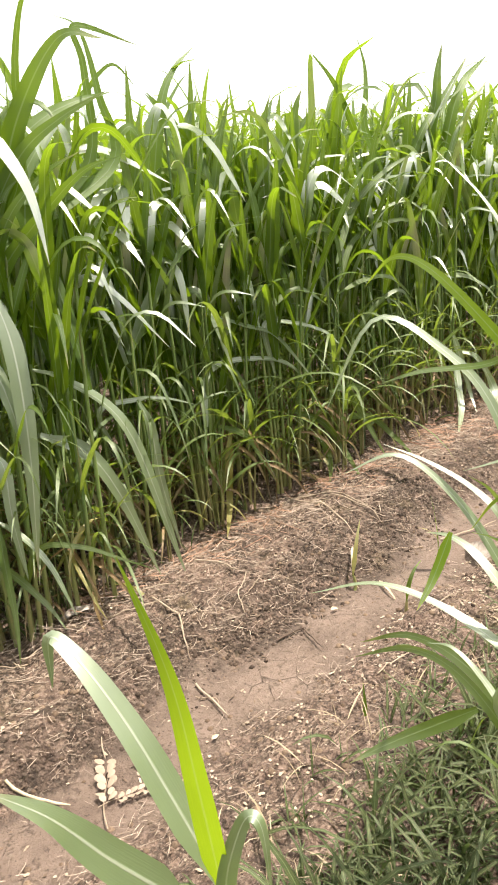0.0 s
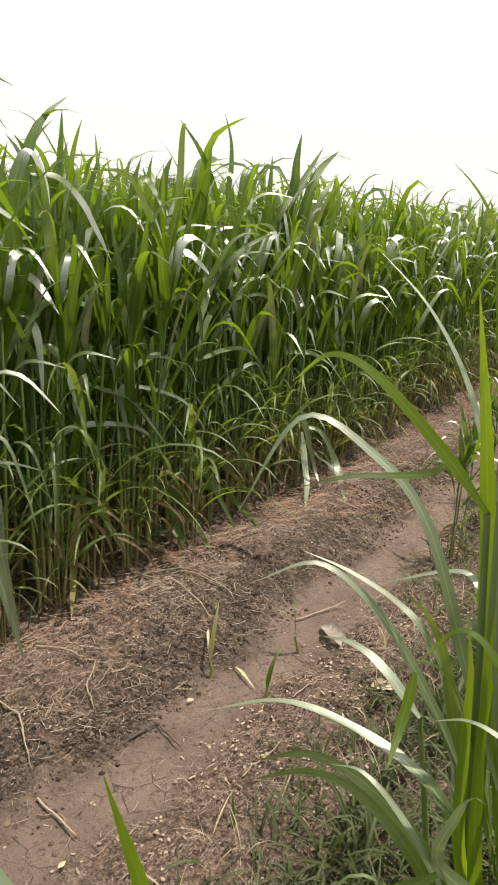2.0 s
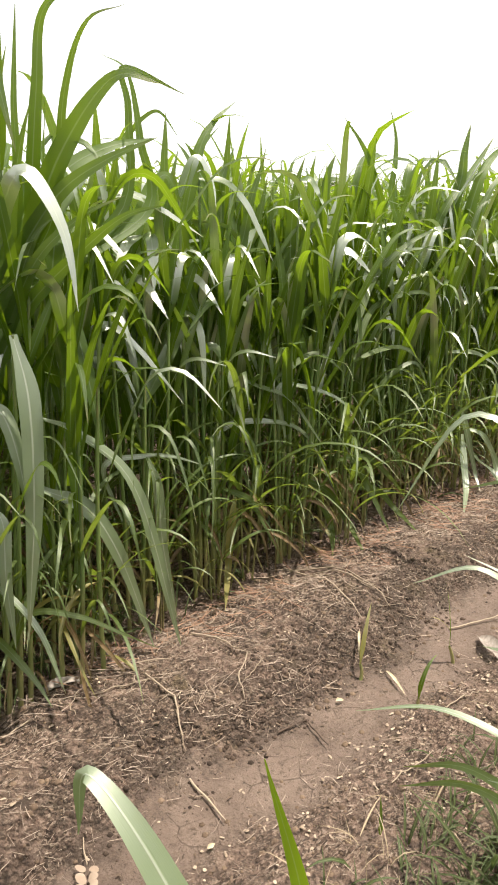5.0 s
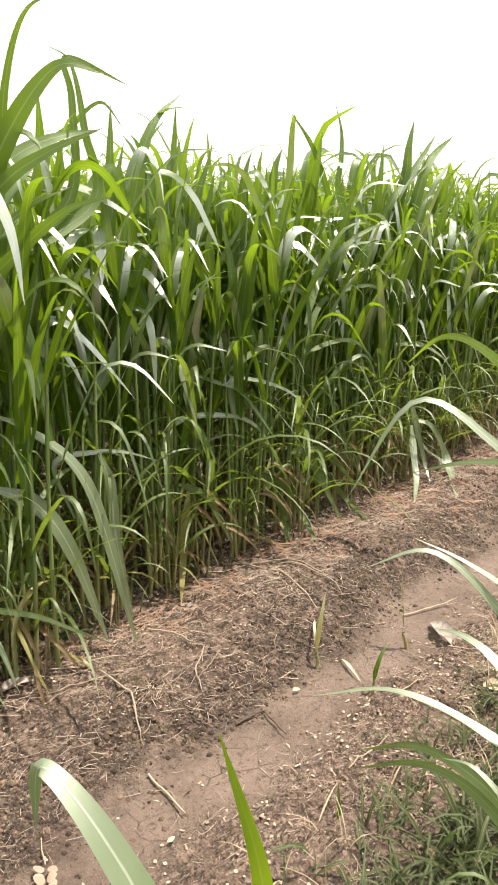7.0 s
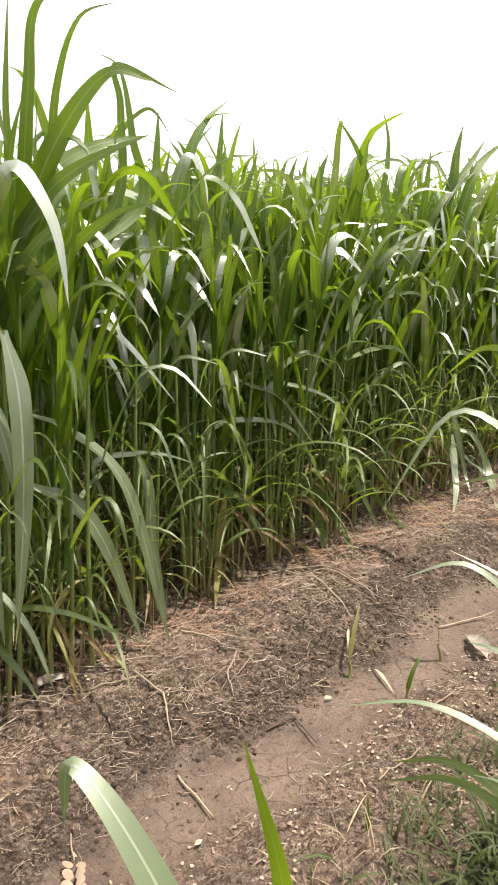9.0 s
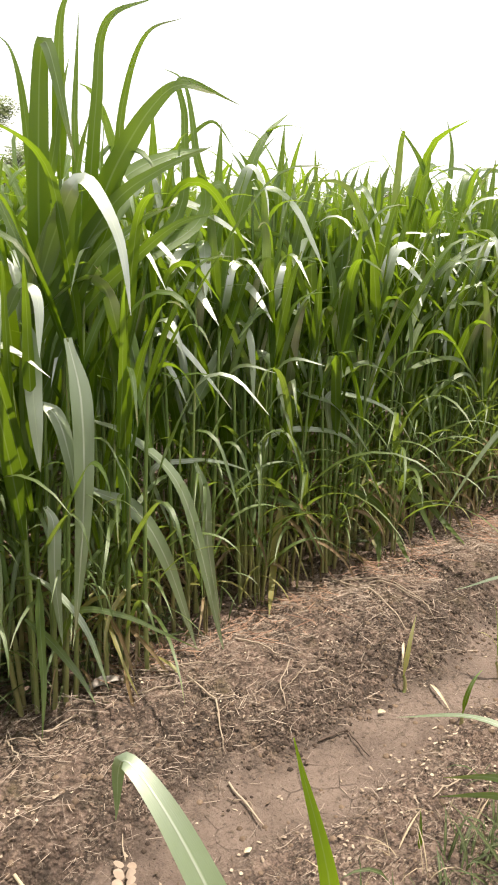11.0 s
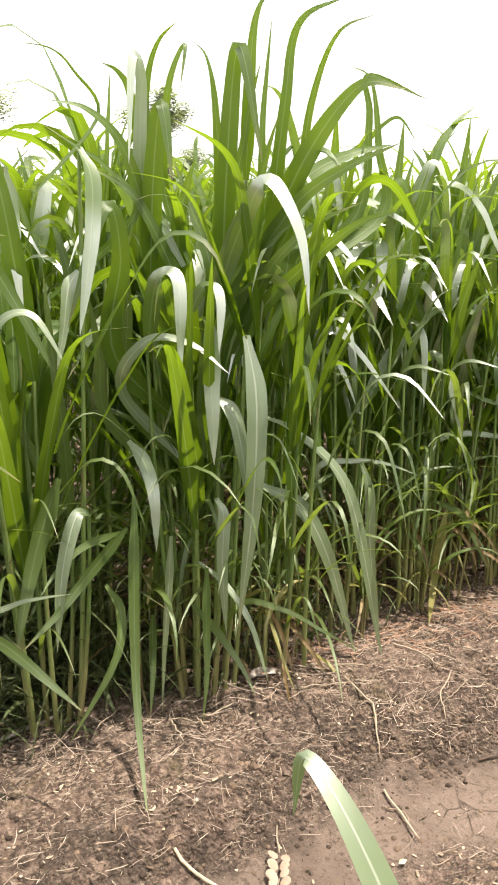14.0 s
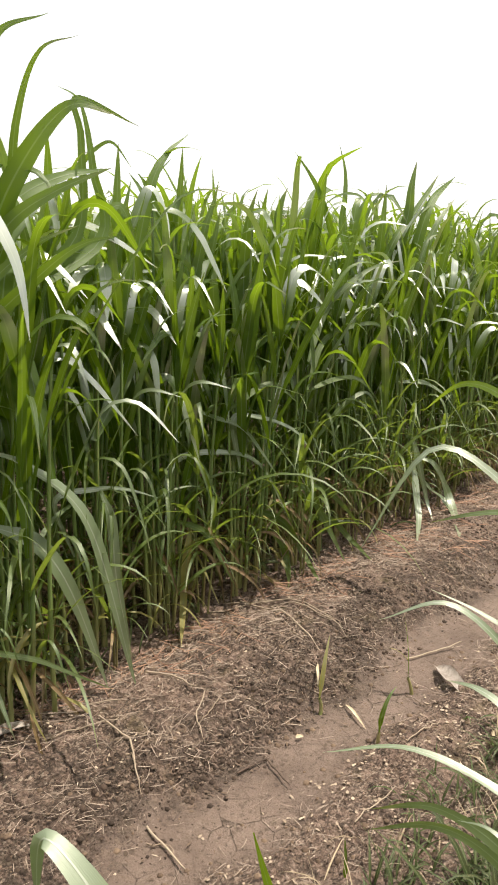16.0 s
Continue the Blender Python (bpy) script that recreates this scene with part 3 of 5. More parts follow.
def arch(parent, width, *ways, material=None):
    """One leaf that bends through a few places from its sheath to its tip, broad side to the open strip, and the culm that carries it."""
    o, foot = np.array(parent.location), np.array([*FEET[parent.name], 0.0])
    p = np.array(ways, float)
    r = np.random.default_rng(int(abs(p[0] @ (977, 613, 389)) * 10))
    culms = CULMS.setdefault(parent.name, [])
    if p[0, 2] > 0.3 and math.hypot(*(p[0] - foot)[:2]) < 0.24 and all(math.hypot(c[0] - p[0, 0], c[1] - p[0, 1]) > 0.075 or c[2] < p[0, 2] - 0.3 for c in culms):
        culms.append(tuple(p[0]))
        root = foot + (p[0] - foot) * (0.5, 0.5, 0) + (r.uniform(-0.02, 0.02), r.uniform(-0.02, 0.02), o[2] - 0.04)
        part("culm", mesh_of("culm", *tube(culm_points(root - o, p[0] - o, r.uniform(-0.03, 0.03, 2)), np.linspace(0.009, 0.005, 7), 7), CULM), parent)
    elif p[1, 2] > p[0, 2] and p[0, 2] > 0.3 and all(np.linalg.norm(p[0] - c) > 0.03 for c in culms):
        low = max(0.06, p[0, 2] - 0.22)
        p = np.r_[[(*(p[0, :2] + (foot[:2] - p[0, :2]) * 0.7), low)], p]
    ends = np.r_[[2 * p[0] - p[1]], p, [2 * p[-1] - p[-2]]]
    segs = 26
    t = np.linspace(0, len(p) - 1, segs + 1)
    k = np.minimum(t.astype(int), len(p) - 2)
    f = (t - k)[:, None]
    a, b, c, d = (ends[k + j] for j in range(4))
    mid = 0.5 * (2 * b + (c - a) * f + (2 * a - 5 * b + 4 * c - d) * f ** 2 + (3 * b - a - 3 * c + d) * f ** 3)
    s = np.r_[0, np.cumsum(np.linalg.norm(np.diff(mid, axis=0), axis=1))]
    length, s = s[-1], s / s[-1]
    along = np.gradient(mid, axis=0)
    along /= np.linalg.norm(along, axis=1)[:, None]
    out = np.array([-p[0, 0], -p[0, 1], 0.0])
    out = out / np.linalg.norm(out) + ((0.5, 0.1, 1.3) if material in (LEAF_GLOSSY, LEAF_PALE_SHEEN) else (0.15, 0.0, 0.4))
    wide = np.cross(along, out)
    wide /= np.linalg.norm(wide, axis=1)[:, None]
    up = np.cross(wide, along)
    turn = np.radians(r.uniform(-26, 26)) * np.sin(s * r.uniform(1.5, 3.5) + r.uniform(0, 6))
    w_dir = np.cos(turn)[:, None] * wide + np.sin(turn)[:, None] * up
    n_dir = np.cos(turn)[:, None] * up - np.sin(turn)[:, None] * wide
    half = (0.57 if material in (LEAF_GLOSSY, LEAF_PALE_SHEEN) else 0.53) * width * (0.38 + 0.62 * smooth(s, 0.0, 0.2)) * np.clip(1 - s ** 2.3, 0.015, 1) ** 0.9
    ripple = 0.035 * width * np.sin(s[:, None] * r.uniform(18, 34) + r.uniform(0, 6, 2)) * (s * (1 - s) * 4)[:, None]
    edge = [mid + side * w_dir * half[:, None] + n_dir * (0.24 * half * (1 - 0.6 * s) + ripple[:, j])[:, None] for j, side in ((0, -1), (1, 1))]
    verts = np.stack([edge[0], mid, edge[1]], 1).reshape(-1, 3) - p[0]
    uv = np.stack([np.c_[np.full_like(s, u), s] for u in (0.0, 0.5, 1.0)], 1).reshape(-1, 2)
    i = np.arange(segs)[:, None] * 3
    ob = part("leaf", mesh_of("leaf", verts, np.concatenate([i + (0, 1, 4, 3), i + (1, 2, 5, 4)]), uv, material or LEAF), parent)
    ob.location = p[0] - o
    return ob


def fill(parent, count, lo, hi, spread, seed, forms, size=1.0, toward=None, lean=0.0):
    """More leaves about a plant, at heights from lo to hi."""
    r = np.random.default_rng(seed)
    for _ in range(count):
        z, az = r.uniform(lo, hi), r.uniform(0, 6.28) if toward is None else r.normal(toward, 0.9)
        d = r.uniform(0, spread) * (0.4 + 0.6 * z)
        put_leaf("leaf", forms[r.integers(len(forms))], parent, (d * math.cos(az), d * math.sin(az), z), az + r.uniform(-0.4, 0.4), lean + r.uniform(-0.1, 0.1), size * r.uniform(0.75, 1.1))


near = plant("grass_clump", -0.92, 1.97, "large bright green fodder grass tussock with broad drooping leaves")
arch(near, 0.059, (-0.874, 2.023, 1.278), (-0.850, 1.997, 1.638), (-0.806, 1.979, 1.969), (-0.733, 1.970, 1.678))
arch(near, 0.039, (-0.827, 2.096, 1.644), (-0.810, 2.084, 1.953), (-0.785, 2.076, 2.081), (-0.730, 2.077, 2.127))
arch(near, 0.030, (-0.800, 2.106, 1.502), (-0.782, 2.112, 1.826), (-0.761, 2.119, 2.070))
arch(near, 0.041, (-0.754, 2.069, 1.423), (-0.705, 2.068, 1.831), (-0.667, 2.062, 2.030), (-0.538, 2.080, 2.091))
arch(near, 0.031, (-0.693, 2.089, 1.503), (-0.632, 2.072, 1.829), (-0.562, 2.057, 1.995), (-0.458, 2.046, 2.033))
arch(near, 0.065, (-0.769, 2.064, 1.407), (-0.653, 2.066, 1.677), (-0.503, 2.071, 1.869), (-0.372, 2.062, 1.856))
arch(near, 0.051, (-0.815, 1.993, 1.487), (-0.719, 1.975, 1.635), (-0.617, 1.955, 1.487), (-0.576, 1.915, 1.284), material=LEAF_GLOSSY)
arch(near, 0.055, (-0.785, 2.058, 1.407), (-0.656, 2.048, 1.579), (-0.523, 2.032, 1.664), (-0.375, 2.011, 1.721))
arch(near, 0.046, (-0.772, 2.062, 1.268), (-0.611, 2.061, 1.425), (-0.477, 2.042, 1.525), (-0.356, 2.014, 1.556))
arch(near, 0.059, (-1.064, 1.935, 1.361), (-1.033, 1.913, 1.650), (-0.995, 1.895, 1.825), (-0.957, 1.877, 1.632))
arch(near, 0.045, (-1.076, 1.951, 1.424), (-1.069, 1.947, 1.683), (-1.065, 1.942, 1.840), (-1.071, 1.931, 1.952))
arch(near, 0.029, (-1.045, 2.001, 1.626), (-1.015, 1.978, 1.872), (-0.957, 1.969, 1.983), (-0.956, 1.933, 1.865))
arch(near, 0.036, (-0.900, 2.067, 1.534), (-0.901, 2.048, 1.821), (-0.915, 2.024, 1.953), (-0.945, 1.993, 1.996))
arch(near, 0.024, (-1.095, 1.975, 1.670), (-1.075, 1.966, 1.880), (-1.038, 1.967, 1.989), (-0.981, 1.976, 2.042))
arch(near, 0.037, (-1.074, 1.929, 1.622), (-1.056, 1.901, 1.888), (-1.060, 1.861, 1.931), (-1.059, 1.823, 1.672), material=LEAF_GLOSSY)
arch(near, 0.032, (-1.095, 1.975, 1.670), (-1.112, 1.947, 1.857), (-1.132, 1.916, 1.915), (-1.162, 1.880, 1.934))
arch(near, 0.044, (-1.056, 1.939, 1.502), (-1.104, 1.875, 1.720), (-1.163, 1.801, 1.806), (-1.233, 1.715, 1.822))
arch(near, 0.061, (-1.113, 1.792, 1.169), (-1.062, 1.764, 1.430), (-1.067, 1.704, 1.556), (-1.134, 1.601, 1.255))
arch(near, 0.047, (-1.031, 1.839, 1.166), (-0.981, 1.808, 1.363), (-0.906, 1.790, 1.370), (-0.884, 1.746, 1.111), material=LEAF_GLOSSY)
arch(near, 0.033, (-0.926, 1.891, 1.265), (-0.867, 1.882, 1.356), (-0.817, 1.867, 1.325), (-0.807, 1.835, 1.176), material=LEAF_GLOSSY)
arch(near, 0.053, (-0.869, 1.863, 1.270), (-0.842, 1.849, 1.234), (-0.828, 1.830, 1.049), (-0.814, 1.810, 0.863), material=LEAF_GLOSSY)
arch(near, 0.038, (-1.099, 1.801, 1.056), (-1.010, 1.794, 1.205), (-0.880, 1.803, 1.205), (-0.764, 1.798, 1.131), material=LEAF_PALE_SHEEN)
arch(near, 0.043, (-0.852, 1.903, 1.039), (-0.793, 1.891, 1.002), (-0.753, 1.871, 0.896), (-0.725, 1.846, 0.745), material=LEAF_PALE_SHEEN)
arch(near, 0.055, (-0.756, 1.909, 1.220), (-0.713, 1.878, 1.046), (-0.704, 1.835, 0.759), (-0.727, 1.781, 0.382), material=LEAF_PALE_SHEEN)
arch(near, 0.037, (-1.062, 1.765, 0.920), (-1.009, 1.756, 0.863), (-0.971, 1.739, 0.769), (-0.953, 1.710, 0.615), material=LEAF_GLOSSY)
arch(near, 0.035, (-0.836, 1.877, 0.735), (-0.803, 1.854, 0.690), (-0.795, 1.822, 0.544), (-0.772, 1.795, 0.339), material=LEAF_PALE_SHEEN)
arch(near, 0.024, (-0.888, 1.854, 0.532), (-0.790, 1.842, 0.470), (-0.705, 1.821, 0.372), (-0.635, 1.793, 0.201), material=LEAF_PALE_SHEEN)
arch(near, 0.025, (-0.906, 1.846, 0.386), (-0.818, 1.830, 0.321), (-0.731, 1.811, 0.230), (-0.673, 1.779, 0.164), material=LEAF_LOW)
arch(near, 0.030, (-1.003, 1.683, 0.786), (-0.961, 1.580, 0.469), (-0.907, 1.484, 0.228), (-0.793, 1.314, 0.050), material=LEAF_LOW)
arch(near, 0.023, (-0.960, 1.820, 0.619), (-0.960, 1.793, 0.463), (-0.965, 1.765, 0.270), (-0.966, 1.737, 0.051), material=LEAF_PALE_SHEEN)
arch(near, 0.025, (-0.844, 1.819, 0.535), (-0.831, 1.781, 0.394), (-0.815, 1.744, 0.230), (-0.811, 1.702, 0.086), material=LEAF_LOW)
arch(near, 0.024, (-1.016, 1.790, 0.359), (-1.003, 1.759, 0.247), (-0.990, 1.728, 0.172), (-0.983, 1.694, 0.069), material=LEAF_LOW)
arch(near, 0.028, (-1.097, 1.661, 0.508), (-1.020, 1.607, 0.463), (-0.994, 1.521, 0.361), (-1.053, 1.377, 0.190), material=LEAF_LOW)
arch(near, 0.021, (-0.773, 1.902, 0.386), (-0.623, 1.901, 0.393), (-0.487, 1.886, 0.352), (-0.375, 1.859, 0.325), material=LEAF_LOW)
arch(near, 0.038, (-0.882, 1.966, 1.378), (-0.942, 1.967, 1.555), (-1.001, 1.967, 1.705))
arch(near, 0.040, (-1.042, 1.890, 1.535), (-1.080, 1.840, 1.610), (-1.140, 1.776, 1.659))
arch(near, 0.043, (-0.824, 2.043, 1.210), (-0.719, 2.028, 1.409), (-0.583, 2.017, 1.525), (-0.460, 1.995, 1.578))
arch(near, 0.050, (-0.837, 2.038, 1.194), (-0.786, 2.040, 1.327), (-0.724, 2.044, 1.471), (-0.664, 2.045, 1.525))
arch(near, 0.047, (-0.995, 1.992, 1.343), (-0.988, 1.969, 1.502), (-0.956, 1.958, 1.608), (-0.922, 1.949, 1.694))
arch(near, 0.047, (-0.823, 2.065, 1.275), (-0.794, 2.051, 1.502), (-0.752, 2.041, 1.684), (-0.710, 2.031, 1.805))
arch(near, 0.039, (-0.906, 2.064, 1.454), (-0.839, 2.073, 1.688), (-0.807, 2.068, 1.835), (-0.773, 2.062, 1.946))
arch(near, 0.046, (-0.916, 1.984, 1.045), (-0.889, 1.966, 1.283), (-0.841, 1.958, 1.457), (-0.795, 1.947, 1.561), material=LEAF_LOW)
arch(near, 0.040, (-1.154, 1.814, 0.967), (-1.153, 1.780, 1.154), (-1.152, 1.745, 1.297), (-1.155, 1.707, 1.374), material=LEAF_LOW)
arch(near, 0.040, (-1.116, 1.883, 1.021), (-1.104, 1.867, 1.287), (-1.092, 1.851, 1.427), (-1.063, 1.844, 1.531), material=LEAF_LOW)
arch(near, 0.044, (-0.514, 2.524, 1.543), (-0.524, 2.513, 1.766), (-0.550, 2.484, 1.956), (-0.612, 2.413, 1.996))
arch(near, 0.041, (-0.581, 2.448, 1.541), (-0.548, 2.460, 1.841), (-0.551, 2.432, 1.962), (-0.387, 2.594, 1.914))
arch(near, 0.027, (-0.591, 2.512, 1.766), (-0.533, 2.553, 1.829), (-0.475, 2.594, 1.863), (-0.417, 2.635, 1.788))
arch(near, 0.058, (-0.768, 2.159, 1.558), (-0.672, 2.243, 1.669), (-0.574, 2.329, 1.730), (-0.462, 2.432, 1.764))

fill(near, 16, 0.55, 0.9, 0.13, 13, FANNED, 0.9)
fill(near, 30, 0.2, 0.85, 0.15, 4, ARCHED, 0.7)

behind = clump(77, 9, 1.36)
fill(behind, 16, 0.6, 1.25, 0.22, 9, FANNED, 1.0)
fill(behind, 6, 0.9, 1.4, 0.22, 10, BROAD, 0.9)
behind.matrix_basis = pose(-1.12, 2.28, floor_at(-1.12, 2.28), 0, 0, 40)
tagged(behind, "tall fodder grass tussock with dense broad top leaves", "grass", "tall grass along the strip")

flank = clump(79, 4, 1.22)
fill(flank, 8, 0.75, 1.2, 0.14, 21, FANNED, 0.86)
fill(flank, 4, 1.1, 1.4, 0.16, 22, BROAD, 0.8)
flank.matrix_basis = pose(-0.72, 2.08, floor_at(-0.72, 2.08), 0, 0, 10)
tagged(flank, "fodder grass tussock with a fan of upright leaves", "grass", "tall grass along the strip")

beside = plant("grass_clump", -1.32, 1.62, "fodder grass plant beside a gap in the crop")
arch(beside, 0.061, (-1.268, 1.628, 1.105), (-1.278, 1.578, 1.527), (-1.286, 1.529, 1.727), (-1.294, 1.479, 1.828))
arch(beside, 0.041, (-1.326, 1.646, 1.657), (-1.299, 1.625, 1.542), (-1.277, 1.600, 1.412), (-1.249, 1.579, 1.282), material=LEAF_GLOSSY)
arch(beside, 0.046, (-1.142, 1.714, 1.705), (-1.095, 1.692, 1.625), (-1.081, 1.650, 1.470), (-1.091, 1.592, 1.243), material=LEAF_GLOSSY)
arch(beside, 0.024, (-1.070, 1.872, 1.544), (-1.118, 1.807, 1.662), (-1.162, 1.741, 1.708), (-1.216, 1.665, 1.758))
arch(beside, 0.026, (-1.342, 1.504, 1.153), (-1.277, 1.515, 1.273), (-1.192, 1.539, 1.293), (-1.107, 1.557, 1.159), material=LEAF_PALE_SHEEN)
arch(beside, 0.034, (-1.130, 1.662, 1.400), (-1.139, 1.624, 1.355), (-1.139, 1.593, 1.256), (-1.142, 1.558, 1.157), material=LEAF_PALE_SHEEN)
arch(beside, 0.038, (-1.127, 1.640, 0.735), (-1.133, 1.584, 0.741), (-1.146, 1.523, 0.597), (-1.143, 1.471, 0.387), material=LEAF_PALE_SHEEN)
arch(beside, 0.034, (-1.048, 1.713, 0.674), (-1.109, 1.597, 0.570), (-1.145, 1.490, 0.494), (-1.182, 1.378, 0.435), material=LEAF_LOW)
arch(beside, 0.022, (-1.063, 1.704, 0.663), (-1.133, 1.612, 0.642), (-1.177, 1.533, 0.586), (-1.187, 1.476, 0.544), material=LEAF_LOW)
arch(beside, 0.030, (-1.248, 1.253, 0.555), (-1.151, 1.273, 0.519), (-1.059, 1.284, 0.450), (-0.957, 1.297, 0.365), material=LEAF_LOW)
arch(beside, 0.020, (-1.350, 1.431, 0.447), (-1.269, 1.457, 0.511), (-1.189, 1.478, 0.538), (-1.103, 1.500, 0.556), material=LEAF_PALE_SHEEN)
arch(beside, 0.050, (-1.202, 1.614, 0.838), (-1.233, 1.549, 0.672), (-1.249, 1.495, 0.522), (-1.257, 1.445, 0.372), material=LEAF_LOW)
arch(beside, 0.038, (-1.380, 1.538, 1.541), (-1.313, 1.550, 1.421), (-1.239, 1.566, 1.284), (-1.157, 1.584, 1.121))
arch(beside, 0.012, (-1.226, 1.956, 1.813), (-1.259, 1.896, 1.922), (-1.290, 1.837, 1.968), (-1.347, 1.756, 1.970))
arch(beside, 0.034, (-1.235, 1.713, 0.678), (-1.233, 1.694, 0.963), (-1.237, 1.671, 1.226), (-1.233, 1.653, 1.411), material=LEAF_LOW)
arch(beside, 0.031, (-1.292, 1.672, 0.791), (-1.354, 1.603, 1.039), (-1.382, 1.558, 1.157), (-1.410, 1.512, 1.238), material=LEAF_LOW)

fill(beside, 14, 0.5, 0.95, 0.12, 15, FANNED, 0.95)
fill(beside, 12, 0.7, 1.25, 0.14, 5, BROAD, 0.9, radians(125))
fill(beside, 14, 0.2, 0.8, 0.14, 6, ARCHED)

ROW = []


def row_plant(x, y):
    """The plant of the front row that stands nearest to x, y."""
    for base in ROW:
        if math.hypot(base.location.x - x, base.location.y - y) < 0.32:
            return base
    a, b = ab(x, y)
    fx, fy = xy(a, 2.12)
    base = plant("grass_clump", fx, fy, "slender green fodder grass plant at the crop's edge", "tall grass along the strip")
    ROW.append(base)
    return base


arch(row_plant(-0.76, 2.11), 0.052, (-0.761, 2.105, 0.937), (-0.674, 2.154, 0.880), (-0.520, 2.280, 0.650), (-0.373, 2.280, 0.050), material=LEAF_PALE_SHEEN)
arch(row_plant(-0.77, 2.09), 0.052, (-0.771, 2.094, 0.715), (-0.653, 2.168, 0.622), (-0.564, 2.209, 0.435), (-0.469, 2.257, 0.074), material=LEAF_PALE_SHEEN)
arch(row_plant(-0.52, 2.45), 0.039, (-0.515, 2.447, 0.716), (-0.482, 2.455, 0.597), (-0.465, 2.444, 0.382), (-0.420, 2.464, 0.068), material=LEAF_PALE_SHEEN)
arch(row_plant(-0.78, 2.45), 0.042, (-0.781, 2.447, 1.050), (-0.661, 2.508, 1.169), (-0.555, 2.554, 1.079), (-0.411, 2.642, 0.866), material=LEAF_GLOSSY)
arch(row_plant(-0.73, 2.50), 0.027, (-0.735, 2.500, 1.092), (-0.670, 2.523, 1.089), (-0.614, 2.536, 1.015), (-0.562, 2.545, 0.897), material=LEAF_GLOSSY)
arch(row_plant(-0.47, 2.80), 0.054, (-0.471, 2.801, 1.073), (-0.424, 2.804, 1.180), (-0.371, 2.813, 1.104), (-0.349, 2.789, 0.854), material=LEAF_GLOSSY)
arch(row_plant(-0.40, 2.88), 0.041, (-0.402, 2.880, 0.971), (-0.338, 2.892, 1.042), (-0.279, 2.898, 0.964), (-0.200, 2.928, 0.684), material=LEAF_GLOSSY)
arch(row_plant(-0.29, 3.08), 0.043, (-0.292, 3.081, 1.197), (-0.201, 3.119, 1.175), (-0.123, 3.142, 1.024), (-0.083, 3.122, 0.780), material=LEAF_GLOSSY)
arch(row_plant(-0.08, 3.24), 0.037, (-0.082, 3.244, 1.047), (0.131, 3.427, 1.197), (0.274, 3.530, 1.170), (0.315, 3.515, 0.912))
arch(row_plant(-0.31, 2.98), 0.035, (-0.311, 2.983, 0.930), (-0.164, 3.075, 0.850), (-0.019, 3.165, 0.771), (0.151, 3.284, 0.515), material=LEAF_PALE_SHEEN)
arch(row_plant(-0.32, 2.98), 0.026, (-0.316, 2.978, 0.669), (-0.118, 3.128, 0.682), (0.060, 3.255, 0.586), (0.209, 3.349, 0.281), material=LEAF_PALE_SHEEN)
arch(row_plant(-0.29, 2.93), 0.030, (-0.292, 2.930, 0.432), (-0.181, 2.980, 0.363), (-0.113, 2.982, 0.252), (-0.050, 2.978, 0.124), material=LEAF_LOW)
arch(row_plant(-0.24, 2.94), 0.036, (-0.242, 2.941, 0.398), (-0.255, 2.891, 0.235), (-0.263, 2.846, 0.070), (-0.248, 2.580, 0.050), material=LEAF_YELLOW)
arch(row_plant(-0.68, 2.48), 0.022, (-0.684, 2.482, 0.661), (-0.559, 2.574, 0.680), (-0.455, 2.642, 0.660), (-0.342, 2.720, 0.602), material=LEAF_PALE_SHEEN)
arch(row_plant(0.01, 3.27), 0.033, (0.010, 3.274, 0.377), (0.178, 3.390, 0.266), (0.287, 3.439, 0.083), (0.361, 3.067, 0.050), material=LEAF_LOW)
arch(row_plant(0.11, 3.39), 0.034, (0.109, 3.387, 0.222), (0.175, 3.397, 0.159), (0.205, 3.365, 0.052), (0.198, 3.123, 0.050), material=LEAF_LOW)
arch(row_plant(0.22, 3.52), 0.038, (0.223, 3.517, 0.387), (0.301, 3.530, 0.393), (0.389, 3.555, 0.240), (0.497, 3.414, 0.050), material=LEAF_LOW)
arch(row_plant(0.27, 3.57), 0.031, (0.270, 3.570, 0.380), (0.392, 3.645, 0.364), (0.528, 3.733, 0.227), (0.626, 3.780, 0.097), material=LEAF_LOW)
arch(row_plant(0.26, 3.56), 0.034, (0.259, 3.558, 0.221), (0.432, 3.669, 0.190), (0.566, 3.728, 0.050), (0.639, 3.418, 0.050), material=LEAF_LOW)
arch(row_plant(-0.67, 2.50), 0.034, (-0.665, 2.503, 1.586), (-0.575, 2.556, 1.604), (-0.475, 2.619, 1.554), (-0.345, 2.717, 1.466), material=LEAF_GLOSSY)
arch(row_plant(-0.45, 2.83), 0.041, (-0.448, 2.827, 1.608), (-0.385, 2.849, 1.741), (-0.336, 2.854, 1.668), (-0.311, 2.832, 1.569), material=LEAF_GLOSSY)
arch(row_plant(-0.39, 2.97), 0.044, (-0.392, 2.966, 1.675), (-0.299, 3.007, 1.667), (-0.215, 3.038, 1.586), (-0.105, 3.097, 1.368), material=LEAF_GLOSSY)
arch(row_plant(-0.45, 2.90), 0.057, (-0.453, 2.897, 1.385), (-0.402, 2.955, 1.734), (-0.346, 3.019, 1.880), (-0.266, 3.110, 1.972))
arch(row_plant(-0.32, 3.05), 0.039, (-0.316, 3.053, 1.617), (-0.370, 2.966, 1.695), (-0.411, 2.894, 1.768), (-0.430, 2.847, 1.798))
arch(row_plant(-0.69, 2.40), 0.044, (-0.686, 2.403, 1.656), (-0.652, 2.443, 1.676), (-0.635, 2.462, 1.593), (-0.627, 2.471, 1.418), material=LEAF_GLOSSY)
